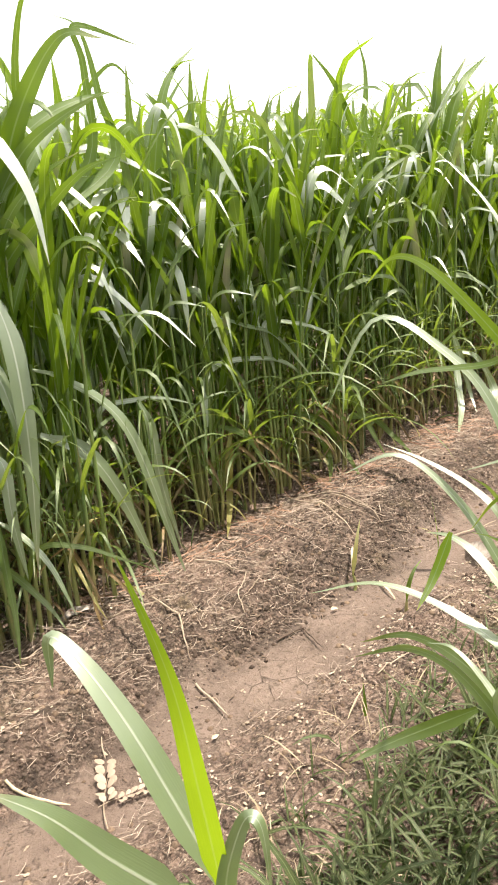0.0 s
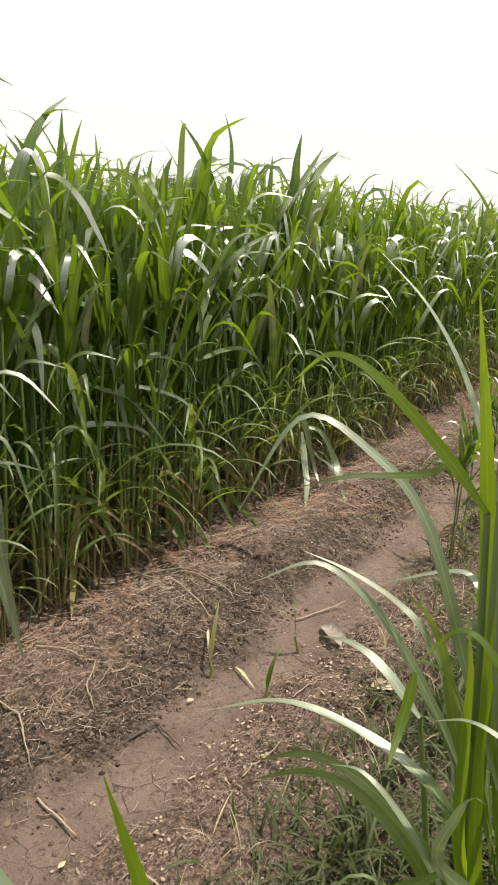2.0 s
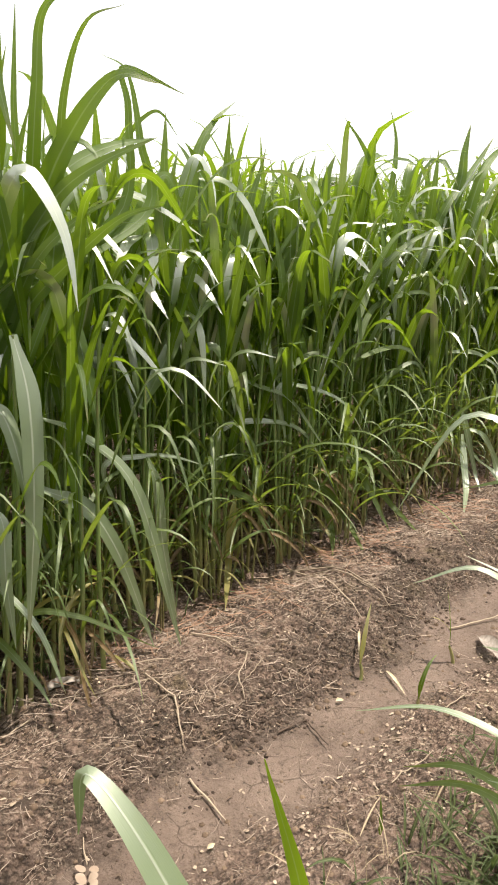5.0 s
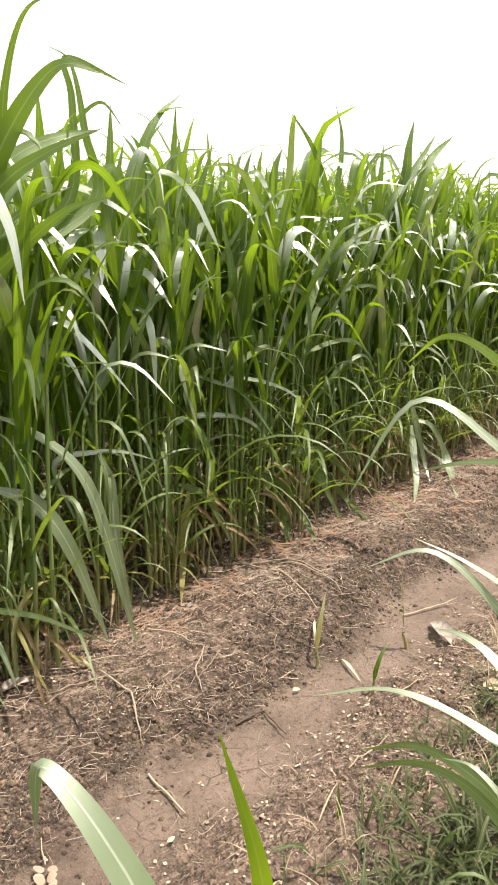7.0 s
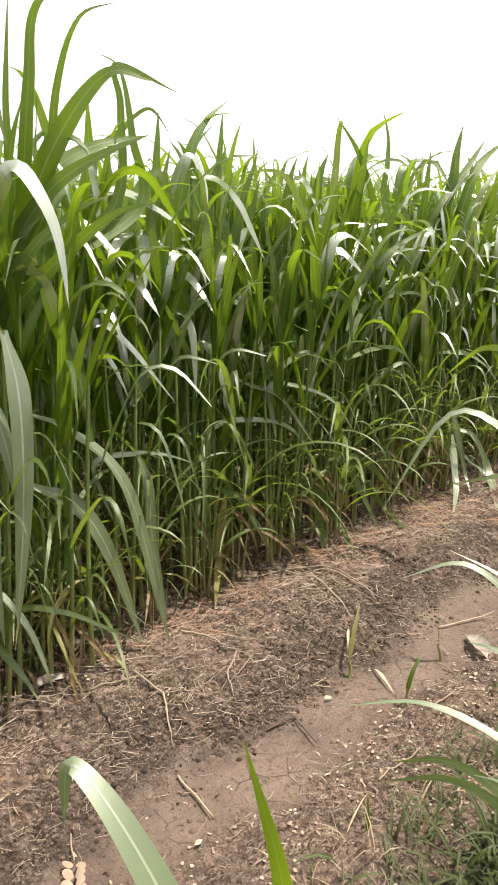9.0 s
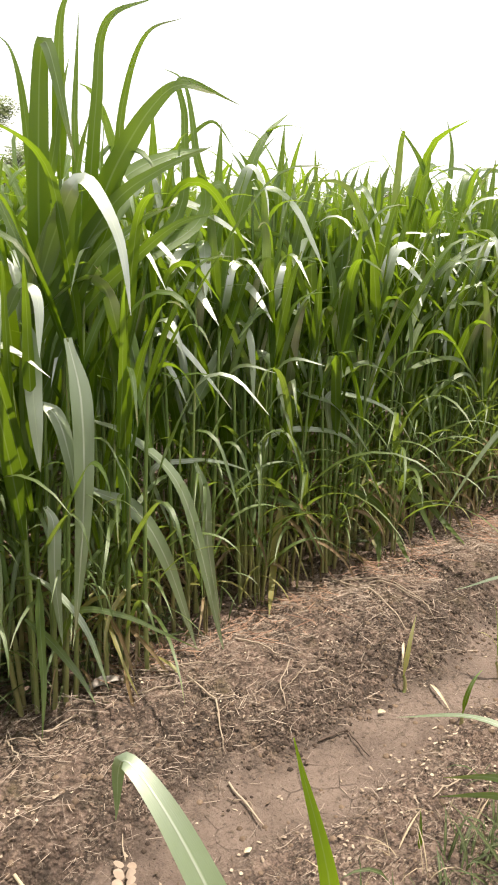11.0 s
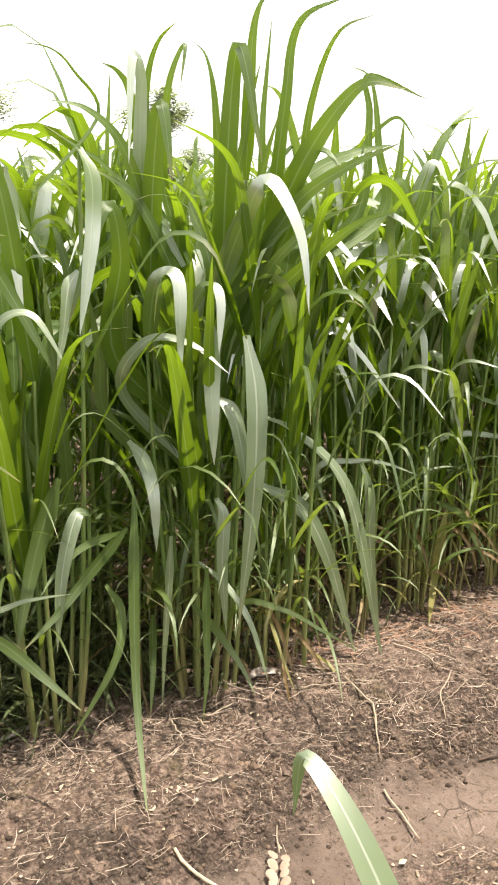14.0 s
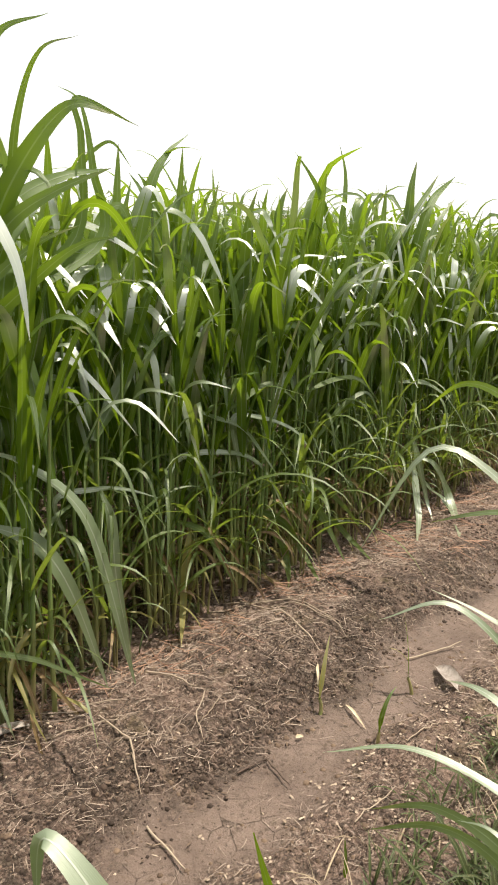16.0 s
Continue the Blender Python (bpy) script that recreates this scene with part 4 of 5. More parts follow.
arch(row_plant(-0.55, 2.64), 0.042, (-0.548, 2.637, 1.461), (-0.521, 2.633, 1.466), (-0.510, 2.610, 1.395), (-0.503, 2.583, 1.282), material=LEAF_GLOSSY)
arch(row_plant(-0.55, 2.63), 0.034, (-0.551, 2.634, 1.470), (-0.587, 2.568, 1.443), (-0.607, 2.519, 1.389), (-0.611, 2.489, 1.335), material=LEAF_GLOSSY)
arch(row_plant(0.44, 3.99), 0.034, (0.442, 3.994, 1.561), (0.363, 3.930, 1.762), (0.298, 3.881, 1.888), (0.195, 3.789, 2.008))
arch(row_plant(0.47, 4.03), 0.035, (0.470, 4.026, 1.659), (0.481, 4.064, 1.826), (0.477, 4.085, 1.963), (0.440, 4.069, 2.085))
arch(row_plant(0.92, 4.47), 0.069, (0.922, 4.466, 1.333), (1.004, 4.560, 1.682), (1.086, 4.654, 1.875), (1.257, 4.849, 2.026))
arch(row_plant(0.78, 4.31), 0.073, (0.784, 4.309, 1.338), (0.859, 4.394, 1.645), (0.961, 4.511, 1.802), (1.115, 4.686, 2.020))
arch(row_plant(0.97, 4.52), 0.062, (0.971, 4.522, 1.363), (1.059, 4.623, 1.589), (1.147, 4.723, 1.753), (1.274, 4.868, 1.899))
arch(row_plant(0.82, 4.35), 0.065, (0.821, 4.351, 1.522), (0.897, 4.438, 1.767), (0.907, 4.449, 1.917), (0.934, 4.480, 2.067))
arch(row_plant(0.69, 4.20), 0.045, (0.686, 4.197, 1.341), (0.784, 4.308, 1.582), (0.893, 4.433, 1.722), (1.097, 4.666, 1.860))
arch(row_plant(0.37, 3.76), 0.034, (0.368, 3.758, 1.247), (0.480, 3.811, 1.382), (0.631, 3.907, 1.478), (0.794, 4.016, 1.515), material=LEAF_LOW)
arch(row_plant(-0.00, 3.33), 0.026, (-0.004, 3.333, 1.698), (0.039, 3.322, 1.698), (0.081, 3.309, 1.629), (0.118, 3.291, 1.548), material=LEAF_GLOSSY)
arch(row_plant(-0.02, 3.31), 0.033, (-0.023, 3.312, 1.629), (0.021, 3.301, 1.617), (0.070, 3.297, 1.537), (0.105, 3.276, 1.449), material=LEAF_GLOSSY)
arch(row_plant(0.43, 3.83), 0.029, (0.434, 3.833, 1.214), (0.661, 4.017, 1.275), (0.782, 4.079, 1.213), (0.921, 4.162, 1.100), material=LEAF_PALE_SHEEN)
arch(row_plant(0.37, 3.77), 0.029, (0.374, 3.765, 1.107), (0.560, 3.902, 1.181), (0.710, 3.997, 1.159), (0.799, 4.022, 0.946), material=LEAF_LOW)
arch(row_plant(0.28, 3.59), 0.028, (0.283, 3.585, 0.877), (0.431, 3.688, 0.924), (0.573, 3.785, 0.910), (0.704, 3.868, 0.771), material=LEAF_LOW)
arch(row_plant(0.35, 3.67), 0.031, (0.355, 3.668, 0.630), (0.505, 3.773, 0.788), (0.632, 3.852, 0.828), (0.711, 3.876, 0.684), material=LEAF_LOW)
arch(row_plant(-0.07, 3.18), 0.027, (-0.070, 3.183, 0.813), (0.031, 3.247, 0.818), (0.222, 3.415, 0.716), (0.344, 3.503, 0.540), material=LEAF_PALE_SHEEN)
arch(row_plant(-0.09, 3.16), 0.029, (-0.094, 3.155, 0.861), (0.055, 3.274, 0.955), (0.132, 3.312, 0.944), (0.228, 3.371, 0.861), material=LEAF_LOW)
arch(row_plant(-0.25, 3.13), 0.050, (-0.247, 3.133, 1.400), (-0.200, 3.161, 1.622), (-0.165, 3.175, 1.731), (-0.147, 3.171, 1.808))
arch(row_plant(-0.33, 3.04), 0.054, (-0.328, 3.040, 1.511), (-0.315, 3.055, 1.680), (-0.284, 3.091, 1.762), (-0.269, 3.108, 1.809))
arch(row_plant(-0.53, 2.81), 0.050, (-0.528, 2.811, 1.388), (-0.495, 2.850, 1.589), (-0.473, 2.874, 1.708), (-0.459, 2.891, 1.778))
arch(row_plant(0.02, 3.44), 0.064, (0.024, 3.442, 1.391), (0.042, 3.436, 1.610), (0.045, 3.414, 1.726), (0.060, 3.407, 1.806))
arch(row_plant(0.08, 3.50), 0.061, (0.077, 3.502, 1.415), (0.104, 3.517, 1.637), (0.122, 3.523, 1.746), (0.152, 3.542, 1.821))
arch(row_plant(-0.04, 3.37), 0.063, (-0.039, 3.370, 1.418), (-0.028, 3.367, 1.631), (-0.010, 3.373, 1.723), (0.014, 3.385, 1.797))
arch(row_plant(0.90, 4.36), 0.056, (0.895, 4.360, 0.809), (1.094, 4.485, 0.781), (1.296, 4.615, 0.635), (1.581, 4.839, 0.246), material=LEAF_PALE_SHEEN)
arch(row_plant(1.02, 4.22), 0.048, (1.016, 4.225, 0.384), (1.124, 4.236, 0.330), (1.248, 4.266, 0.090), (1.143, 3.625, 0.050), material=LEAF_PALE_SHEEN)
arch(row_plant(1.01, 4.21), 0.045, (1.007, 4.215, 0.299), (1.102, 4.237, 0.188), (1.228, 4.295, 0.080), (1.208, 3.837, 0.050), material=LEAF_PALE_SHEEN)
arch(row_plant(0.98, 4.19), 0.040, (0.983, 4.187, 0.359), (0.985, 4.078, 0.201), (0.981, 3.962, 0.103), (0.906, 3.657, 0.050), material=LEAF_PALE_SHEEN)
arch(row_plant(0.96, 4.16), 0.038, (0.958, 4.159, 0.519), (1.011, 4.158, 0.350), (1.074, 4.169, 0.138), (1.090, 4.065, 0.050), material=LEAF_PALE_SHEEN)
arch(row_plant(-0.77, 2.46), 0.038, (-0.766, 2.464, 1.345), (-0.679, 2.513, 1.425), (-0.591, 2.563, 1.516), (-0.495, 2.622, 1.567))
arch(row_plant(-0.55, 2.71), 0.048, (-0.550, 2.711, 1.603), (-0.511, 2.730, 1.660), (-0.473, 2.748, 1.671), (-0.430, 2.771, 1.577))

# thin tillers at the crop's foot
def tiller(seed):
    r = np.random.default_rng(seed)
    base = new("grass_tiller")
    for _ in range(3):
        top = np.array([r.normal(0, 0.05), r.normal(0, 0.05), r.uniform(0.35, 0.7)])
        part("culm", mesh_of("culm", *tube(culm_points((top[0] * 0.3, top[1] * 0.3, -0.03), top, r.uniform(-0.03, 0.03, 2)), np.linspace(0.0045, 0.002, 7), 5), CULM), base)
        for k in range(5):
            put_leaf("leaf", THIN[r.integers(10)], base, top * r.uniform(0.3, 1.0), r.normal(radians(-41), 1.3), r.uniform(-0.15, 0.15), r.uniform(0.7, 1.15))
        put_leaf("dry_leaf", WITHERED[r.integers(5)], base, top * r.uniform(0.15, 0.4), r.uniform(0, 6.28), 0.0, 0.8)
    return tagged(base, "thin grass tiller with narrow arching leaves", "grass", "thin tillers at the crop's edge")


TILLERS = [tiller(1200 + k) for k in range(5)]
tr = np.random.default_rng(88)
for k in range(16):
    px, py = xy(0.72 + 0.29 * k + tr.uniform(-0.05, 0.05), 2.07 + tr.uniform(-0.04, 0.10))
    m = pose(px, py, floor_at(px, py), 0, 0, tr.uniform(-50, 50)) @ Matrix.Scale(tr.uniform(0.8, 1.2), 4)
    if k < 5:
        TILLERS[k].matrix_basis = m
    else:
        copy_thing(TILLERS[k % 5], m)


right = plant("grass_clump", 0.63, 0.94, "bright green young fodder grass plant on the weedy bank")
arch(right, 0.029, (0.547, 0.927, 0.724), (0.511, 0.929, 1.048), (0.480, 0.927, 1.255), (0.443, 0.928, 1.451), material=LEAF_LIT)
arch(right, 0.031, (0.520, 0.885, 0.934), (0.498, 0.891, 1.193), (0.488, 0.889, 1.355), (0.488, 0.881, 1.404), material=LEAF_PALE_SHEEN)
arch(right, 0.029, (0.526, 0.857, 0.858), (0.503, 0.860, 1.114), (0.494, 0.854, 1.251), (0.506, 0.835, 1.275), material=LEAF_PALE_SHEEN)
arch(right, 0.029, (0.539, 0.990, 1.288), (0.517, 1.002, 1.433), (0.506, 1.008, 1.502), (0.495, 1.014, 1.560))
arch(right, 0.022, (0.538, 0.991, 1.338), (0.529, 0.996, 1.449), (0.525, 0.998, 1.510), (0.520, 1.001, 1.577))
arch(right, 0.012, (0.557, 0.979, 1.420), (0.519, 0.982, 1.543), (0.491, 0.978, 1.588), (0.452, 0.979, 1.604))
arch(right, 0.009, (0.526, 1.020, 1.479), (0.494, 1.029, 1.547), (0.467, 1.035, 1.585), (0.435, 1.042, 1.615))
arch(right, 0.019, (0.571, 0.971, 1.292), (0.545, 0.967, 1.421), (0.525, 0.959, 1.489), (0.520, 0.943, 1.539))
arch(right, 0.018, (0.515, 0.946, 0.858), (0.447, 1.008, 1.086), (0.368, 1.066, 1.184), (0.262, 1.122, 1.228), (0.170, 1.161, 1.048), material=LEAF_PALE_SHEEN)
arch(right, 0.018, (0.486, 0.905, 1.147), (0.434, 0.970, 1.223), (0.349, 1.040, 1.316), (0.294, 1.093, 1.335), (0.249, 1.146, 1.282), material=LEAF_LIT)
arch(right, 0.010, (0.503, 0.953, 1.206), (0.474, 1.005, 1.323), (0.428, 1.063, 1.418), (0.362, 1.124, 1.496), material=LEAF_PALE_SHEEN)
arch(right, 0.012, (0.464, 0.973, 1.204), (0.429, 1.008, 1.169), (0.333, 1.064, 1.147), (0.263, 1.101, 1.117), material=LEAF_LOW)
arch(right, 0.019, (0.484, 0.975, 0.770), (0.398, 1.025, 0.916), (0.298, 1.071, 0.995), (0.198, 1.106, 0.948), material=LEAF_PALE_SHEEN)
arch(right, 0.015, (0.467, 0.983, 0.890), (0.418, 1.021, 0.946), (0.344, 1.063, 0.985), (0.274, 1.099, 1.006), material=LEAF_PALE_SHEEN)
arch(right, 0.024, (0.508, 0.950, 0.764), (0.475, 0.949, 0.890), (0.434, 0.951, 0.969), (0.392, 0.952, 1.003), material=LEAF_LOW)
arch(right, 0.020, (0.523, 1.112, 0.655), (0.466, 1.185, 0.721), (0.423, 1.248, 0.735), (0.380, 1.308, 0.716), material=LEAF_PALE_SHEEN)
arch(right, 0.014, (0.322, 0.713, 1.028), (0.294, 0.674, 0.984), (0.268, 0.635, 0.962), material=LEAF_LIT)
arch(right, 0.023, (0.486, 0.928, 0.645), (0.386, 1.012, 0.705), (0.258, 1.089, 0.724), (0.124, 1.147, 0.670), material=LEAF_PALE_SHEEN)
arch(right, 0.030, (0.519, 0.944, 0.453), (0.427, 1.038, 0.557), (0.325, 1.122, 0.580), (0.225, 1.192, 0.517), material=LEAF_LOW)
arch(right, 0.027, (0.475, 0.934, 0.494), (0.395, 1.009, 0.576), (0.312, 1.074, 0.585), (0.211, 1.134, 0.523), material=LEAF_LOW)
arch(right, 0.018, (0.490, 0.925, 0.500), (0.436, 0.983, 0.581), (0.390, 1.032, 0.615), (0.348, 1.076, 0.596), material=LEAF_PALE_SHEEN)
arch(right, 0.025, (0.416, 0.772, 0.680), (0.415, 0.746, 0.775), (0.419, 0.716, 0.838), (0.422, 0.687, 0.856), material=LEAF_PALE_SHEEN)
arch(right, 0.014, (0.489, 0.726, 0.873), (0.470, 0.759, 0.892), (0.441, 0.796, 0.892), (0.406, 0.835, 0.864), material=LEAF_PALE_SHEEN)
arch(right, 0.020, (0.467, 0.680, 0.857), (0.440, 0.719, 1.005), (0.401, 0.762, 1.051), (0.364, 0.800, 0.982), material=LEAF_LIT)
arch(right, 0.015, (0.522, 0.942, 0.967), (0.514, 0.966, 1.012), (0.488, 0.999, 1.012), (0.405, 1.055, 0.966), material=LEAF_PALE_SHEEN)
arch(right, 0.021, (0.565, 0.793, 0.593), (0.524, 0.802, 0.806), (0.492, 0.804, 0.944), (0.469, 0.799, 1.049))
arch(right, 0.023, (0.513, 0.889, 0.578), (0.496, 0.891, 0.788), (0.487, 0.889, 0.907), (0.471, 0.891, 0.999), material=LEAF_LIT)
arch(right, 0.025, (0.536, 0.875, 0.544), (0.517, 0.879, 0.745), (0.508, 0.876, 0.894), (0.502, 0.873, 1.024), material=LEAF_LIT)
arch(right, 0.021, (0.347, 0.642, 0.806), (0.287, 0.643, 0.776), (0.225, 0.641, 0.747), (0.179, 0.631, 0.728), material=LEAF_LOW)

fill(right, 10, 0.55, 1.0, 0.10, 7, BROAD, 0.75, radians(-30))
fill(right, 16, 0.2, 0.6, 0.07, 20, FANNED, 0.72, radians(-20), -0.08)
fill(right, 16, 0.1, 0.6, 0.12, 8, ARCHED, 0.6)

shoot = plant("grass_shoot", 0.02, 0.66, "young grass shoot with broad pale-ribbed leaves on the bank")
arch(shoot, 0.044, (-0.008, 0.590, 0.556), (-0.130, 0.653, 0.785), (-0.232, 0.707, 0.886), (-0.250, 0.710, 0.795), material=LEAF_PALE_SHEEN)
arch(shoot, 0.047, (-0.042, 0.522, 0.603), (-0.120, 0.501, 0.702), (-0.176, 0.481, 0.792), (-0.231, 0.456, 0.859), material=LEAF_PALE_SHEEN)
arch(shoot, 0.030, (0.008, 0.535, 0.597), (0.041, 0.528, 0.731), (0.066, 0.518, 0.741), (0.074, 0.506, 0.635), material=LEAF_PALE_SHEEN)
arch(shoot, 0.031, (-0.005, 0.575, 0.570), (0.012, 0.450, 0.870), (0.013, 0.394, 1.055), (-0.017, 0.389, 1.187), material=LEAF_LIT)

# smaller plants of the bank farther along the strip
for a, b, size, turn in ((3.4, 0.92, 0.50, 20), (3.9, 0.86, 0.55, 140), (4.5, 0.95, 0.60, 70), (5.2, 1.02, 0.62, 250), (5.9, 0.98, 0.66, 300), (6.6, 1.05, 0.7, 10), (7.4, 1.0, 0.75, 80), (8.3, 1.05, 0.8, 190), (9.3, 1.05, 0.85, 33)):
    young = clump(900 + int(a * 10), 4, 1.2)
    px, py = xy(a, b)
    young.matrix_basis = pose(px, py, floor_at(px, py), 0, 0, turn) @ Matrix.Scale(size, 4)
    tagged(young, "young fodder grass plant on the weedy bank", "grass", "young grass on the bank")

# ---------------------------------------------------------------- undergrowth
def weeds(name, label, spots, seed, lo, hi, width, material=None):
    """Low grass of fine blades in tufts, one mesh."""
    r = np.random.default_rng(seed)
    forms = [strip(1.0, width * r.uniform(0.6, 1.4) / (0.5 * (lo + hi)), r.uniform(35, 85), r.uniform(-50, 30), r.uniform(1.0, 2.0), r.uniform(-40, 40), 4, 0.3, 0.0, 800 + k) for k in range(16)]
    a, b = spots[:, 0], spots[:, 1]
    zs = height(a, b)
    pieces = []
    for (pa, pb), z in zip(spots, zs):
        x, y = xy(pa, pb)
        for _ in range(r.integers(3, 7)):
            v, q, u = forms[r.integers(16)]
            size = r.uniform(lo, hi)
            pieces.append((spun(v * size, r.uniform(0, 6.28), (x + r.normal(0, 0.012), y + r.normal(0, 0.012), z - 0.005 + r.uniform(0, 0.4) * size * (r.random() < 0.4))), q, u))
    ob = new(name, mesh_of(name, *join(pieces), material or WEED))
    return tagged(ob, label, "weeds", kind="stuff")


def patchy(spots, seed, cut):
    return value_noise(spots[:, 0] * 5.0, spots[:, 1] * 5.0, seed) > cut


DRY_STALK = plain_material("dry_stalk", (0.20, 0.14, 0.085, 1), (0.52, 0.42, 0.29, 1), 40, 0.8, islands=True)
bank = np.concatenate([
    scatter(-0.6, 2.6, -0.2, 0.62, 520, 21, lambda s: patchy(s, 2, 0.2)), scatter(0.6, 2.8, 0.0, 0.6, 480, 31), scatter(-0.2, 3.2, 0.60, 0.80, 200, 22, lambda s: patchy(s, 3, 0.5)),
    scatter(2.6, 7.0, 0.2, 1.0, 170, 23), scatter(0.0, 3.0, 0.78, 1.0, 30, 24, lambda s: patchy(s, 4, 0.55))])
weeds("weeds", "low matted green weeds on the bank", bank, 51, 0.04, 0.15, 0.0055)
weeds("dry_weeds", "dry tan grass stalks among the weeds", np.concatenate([scatter(-0.5, 3.0, -0.1, 0.86, 75, 29, lambda s: patchy(s, 6, 0.4))]), 54, 0.05, 0.18, 0.0028, DRY_STALK)
weeds("rank_weeds", "taller narrow weed blades on the bank", scatter(-0.5, 2.8, -0.1, 0.58, 120, 30, lambda s: patchy(s, 7, 0.4)), 55, 0.14, 0.30, 0.008)
under = np.concatenate([scatter(-1.8, 0.75, 2.02, 3.2, 330, 25), scatter(0.7, 1.5, 2.0, 2.5, 130, 26, lambda s: patchy(s, 5, 0.35)), scatter(1.5, 5.0, 2.05, 2.5, 40, 27)])
weeds("undergrowth", "dark green weeds under the tall grass", under, 52, 0.08, 0.30, 0.008)
gap = np.concatenate([scatter(-2.5, 0.66, 2.15, 3.6, 160, 28)])
weeds("tall_weeds", "rank green grass filling a gap in the crop", gap, 53, 0.30, 0.80, 0.009)

# ---------------------------------------------------------------- litter on the ground
def litter(name, label, spots, seed, lo, hi, width, material, curl=0.25, lift=0.006):
    """Loose bits lying about: thin curled strips in one mesh."""
    r = np.random.default_rng(seed)
    zs = height(spots[:, 0], spots[:, 1])
    forms = []
    for k in range(20):
        s = np.linspace(-0.5, 0.5, 5)
        mid = np.c_[s, 0 * s, curl * r.uniform(-1, 1) * (s * s)]
        half = 0.5 * np.sqrt(np.clip(1 - (2 * s) ** 4, 0.05, 1)) * r.uniform(0.55, 1.15, 5)
        verts = np.stack([np.c_[mid[:, 0], mid[:, 1] - half, mid[:, 2]], np.c_[mid[:, 0], mid[:, 1], mid[:, 2] + 0.12], np.c_[mid[:, 0], mid[:, 1] + half, mid[:, 2]]], 1).reshape(-1, 3)
        i = np.arange(4)[:, None] * 3
        bow = r.uniform(0.0, 0.055) * np.repeat(np.sin(s * r.uniform(2, 7) + r.uniform(0, 3)), 3)
        forms.append((verts, np.concatenate([i + (0, 3, 4, 1), i + (1, 4, 5, 2)]), np.tile((0.3, 0.5), (15, 1)), bow))
    pieces = []
    for (a, b), z in zip(spots, zs):
        x, y = xy(a, b)
        v, q, u, bow = forms[r.integers(20)]
        size, w = lo + (hi - lo) * r.random() ** 2.2, r.uniform(*width)
        v = v * (size, w, 0.5 * size if w > 0.3 * size else w + 0.15 * size)
        v[:, 1] += bow * size
        tilt = r.normal(0, 0.16)
        c, sn = math.cos(tilt), math.sin(tilt)
        v = v @ np.array([[c, 0, sn], [0, 1, 0], [-sn, 0, c]])
        pieces.append((spun(v, r.uniform(0, 6.28), (x, y, z + r.uniform(0.001, lift))), q, u))
    ob = new(name, mesh_of(name, *join(pieces), material))
    return tagged(ob, label, "litter", kind="stuff")


def banded(a0, a1, lo, hi, density, seed, cut=0.0):
    s = scatter(a0, a1, lo, hi, density, seed)
    edge = smooth(s[:, 1], lo, lo + 0.12) * (1 - smooth(s[:, 1], hi - 0.12, hi))
    r = np.random.default_rng(seed + 500)
    return s[(edge > r.random(len(s))) & (value_noise(s[:, 0] * 6, s[:, 1] * 6, seed) > cut)]


litter("straw_litter", "dry straw and broken stems scattered on the soil", np.concatenate([
    banded(-0.8, 6, 1.28, 2.1, 1500, 61, 0.35), banded(-0.6, 4, 1.28, 2.1, 1300, 76, 0.58), banded(-0.3, 5, 0.55, 1.18, 1300, 62, 0.42), banded(-0.8, 6, 1.05, 1.4, 160, 63), banded(1.2, 5.5, 1.58, 2.08, 1500, 64, 0.42)]), 71, 0.008, 0.080, (0.0008, 0.0028), STRAW, 0.3, 0.018)
litter("red_straw_litter", "reddish broken stems heaped along the crop's foot", np.concatenate([
    banded(1.0, 5.0, 1.78, 2.14, 650, 77, 0.42), banded(1.6, 3.6, 1.6, 2.05, 420, 78, 0.45), banded(3.3, 8.0, 1.05, 2.05, 330, 79, 0.35)]), 74, 0.03, 0.17, (0.0016, 0.0040), RED_STRAW, 0.25, 0.03)
litter("rotting_litter", "dark crumbled leaf litter on the bund", np.concatenate([
    banded(-0.8, 6, 1.22, 1.62, 2200, 65, 0.42), banded(-0.8, 6, 1.6, 1.95, 350, 75, 0.5), banded(-0.3, 5, 0.6, 1.15, 500, 66, 0.45), banded(-0.8, 5, 1.02, 1.38, 420, 67, 0.55)]), 72, 0.005, 0.026, (0.002, 0.009), DARK_LITTER, 0.6, 0.012)
litter("leaf_chips", "pale dry leaflets and chips on the soil", np.concatenate([
    banded(-0.6, 5, 1.38, 1.98, 420, 68, 0.62), banded(-0.3, 4, 0.55, 1.18, 620, 69, 0.42), banded(-0.5, 5, 1.02, 1.4, 25, 70)]), 73, 0.008, 0.021, (0.005, 0.011), CHIP, 0.5, 0.008)


def clods(label, spots, seed, most, material):
    r = np.random.default_rng(seed)
    zs = height(spots[:, 0], spots[:, 1])
    ring = np.array([[math.cos(k * 1.2566), math.sin(k * 1.2566)] for k in range(5)])
    pieces = []
    for (a, b), z in zip(spots, zs):
        x, y = xy(a, b)
        size = 0.0025 + most * r.random() ** 3
        rows = [np.c_[ring * s * r.uniform(0.8, 1.2, (5, 1)), np.full(5, h)] for s, h in ((1.0, -0.5), (1.1, 0.2), (0.35, 0.75))]
        v = np.concatenate(rows) * size + (x, y, z)
        k = np.arange(5)
        q = np.concatenate([np.c_[k, (k + 1) % 5, 5 + (k + 1) % 5, 5 + k] + 5 * j for j in range(2)] + [np.array([[10, 11, 12, 13]])])
        pieces.append((v, q, np.zeros((15, 2))))
    ob = new("clods", mesh_of("clods", *join(pieces), material))
    return tagged(ob, label, "soil", kind="stuff")


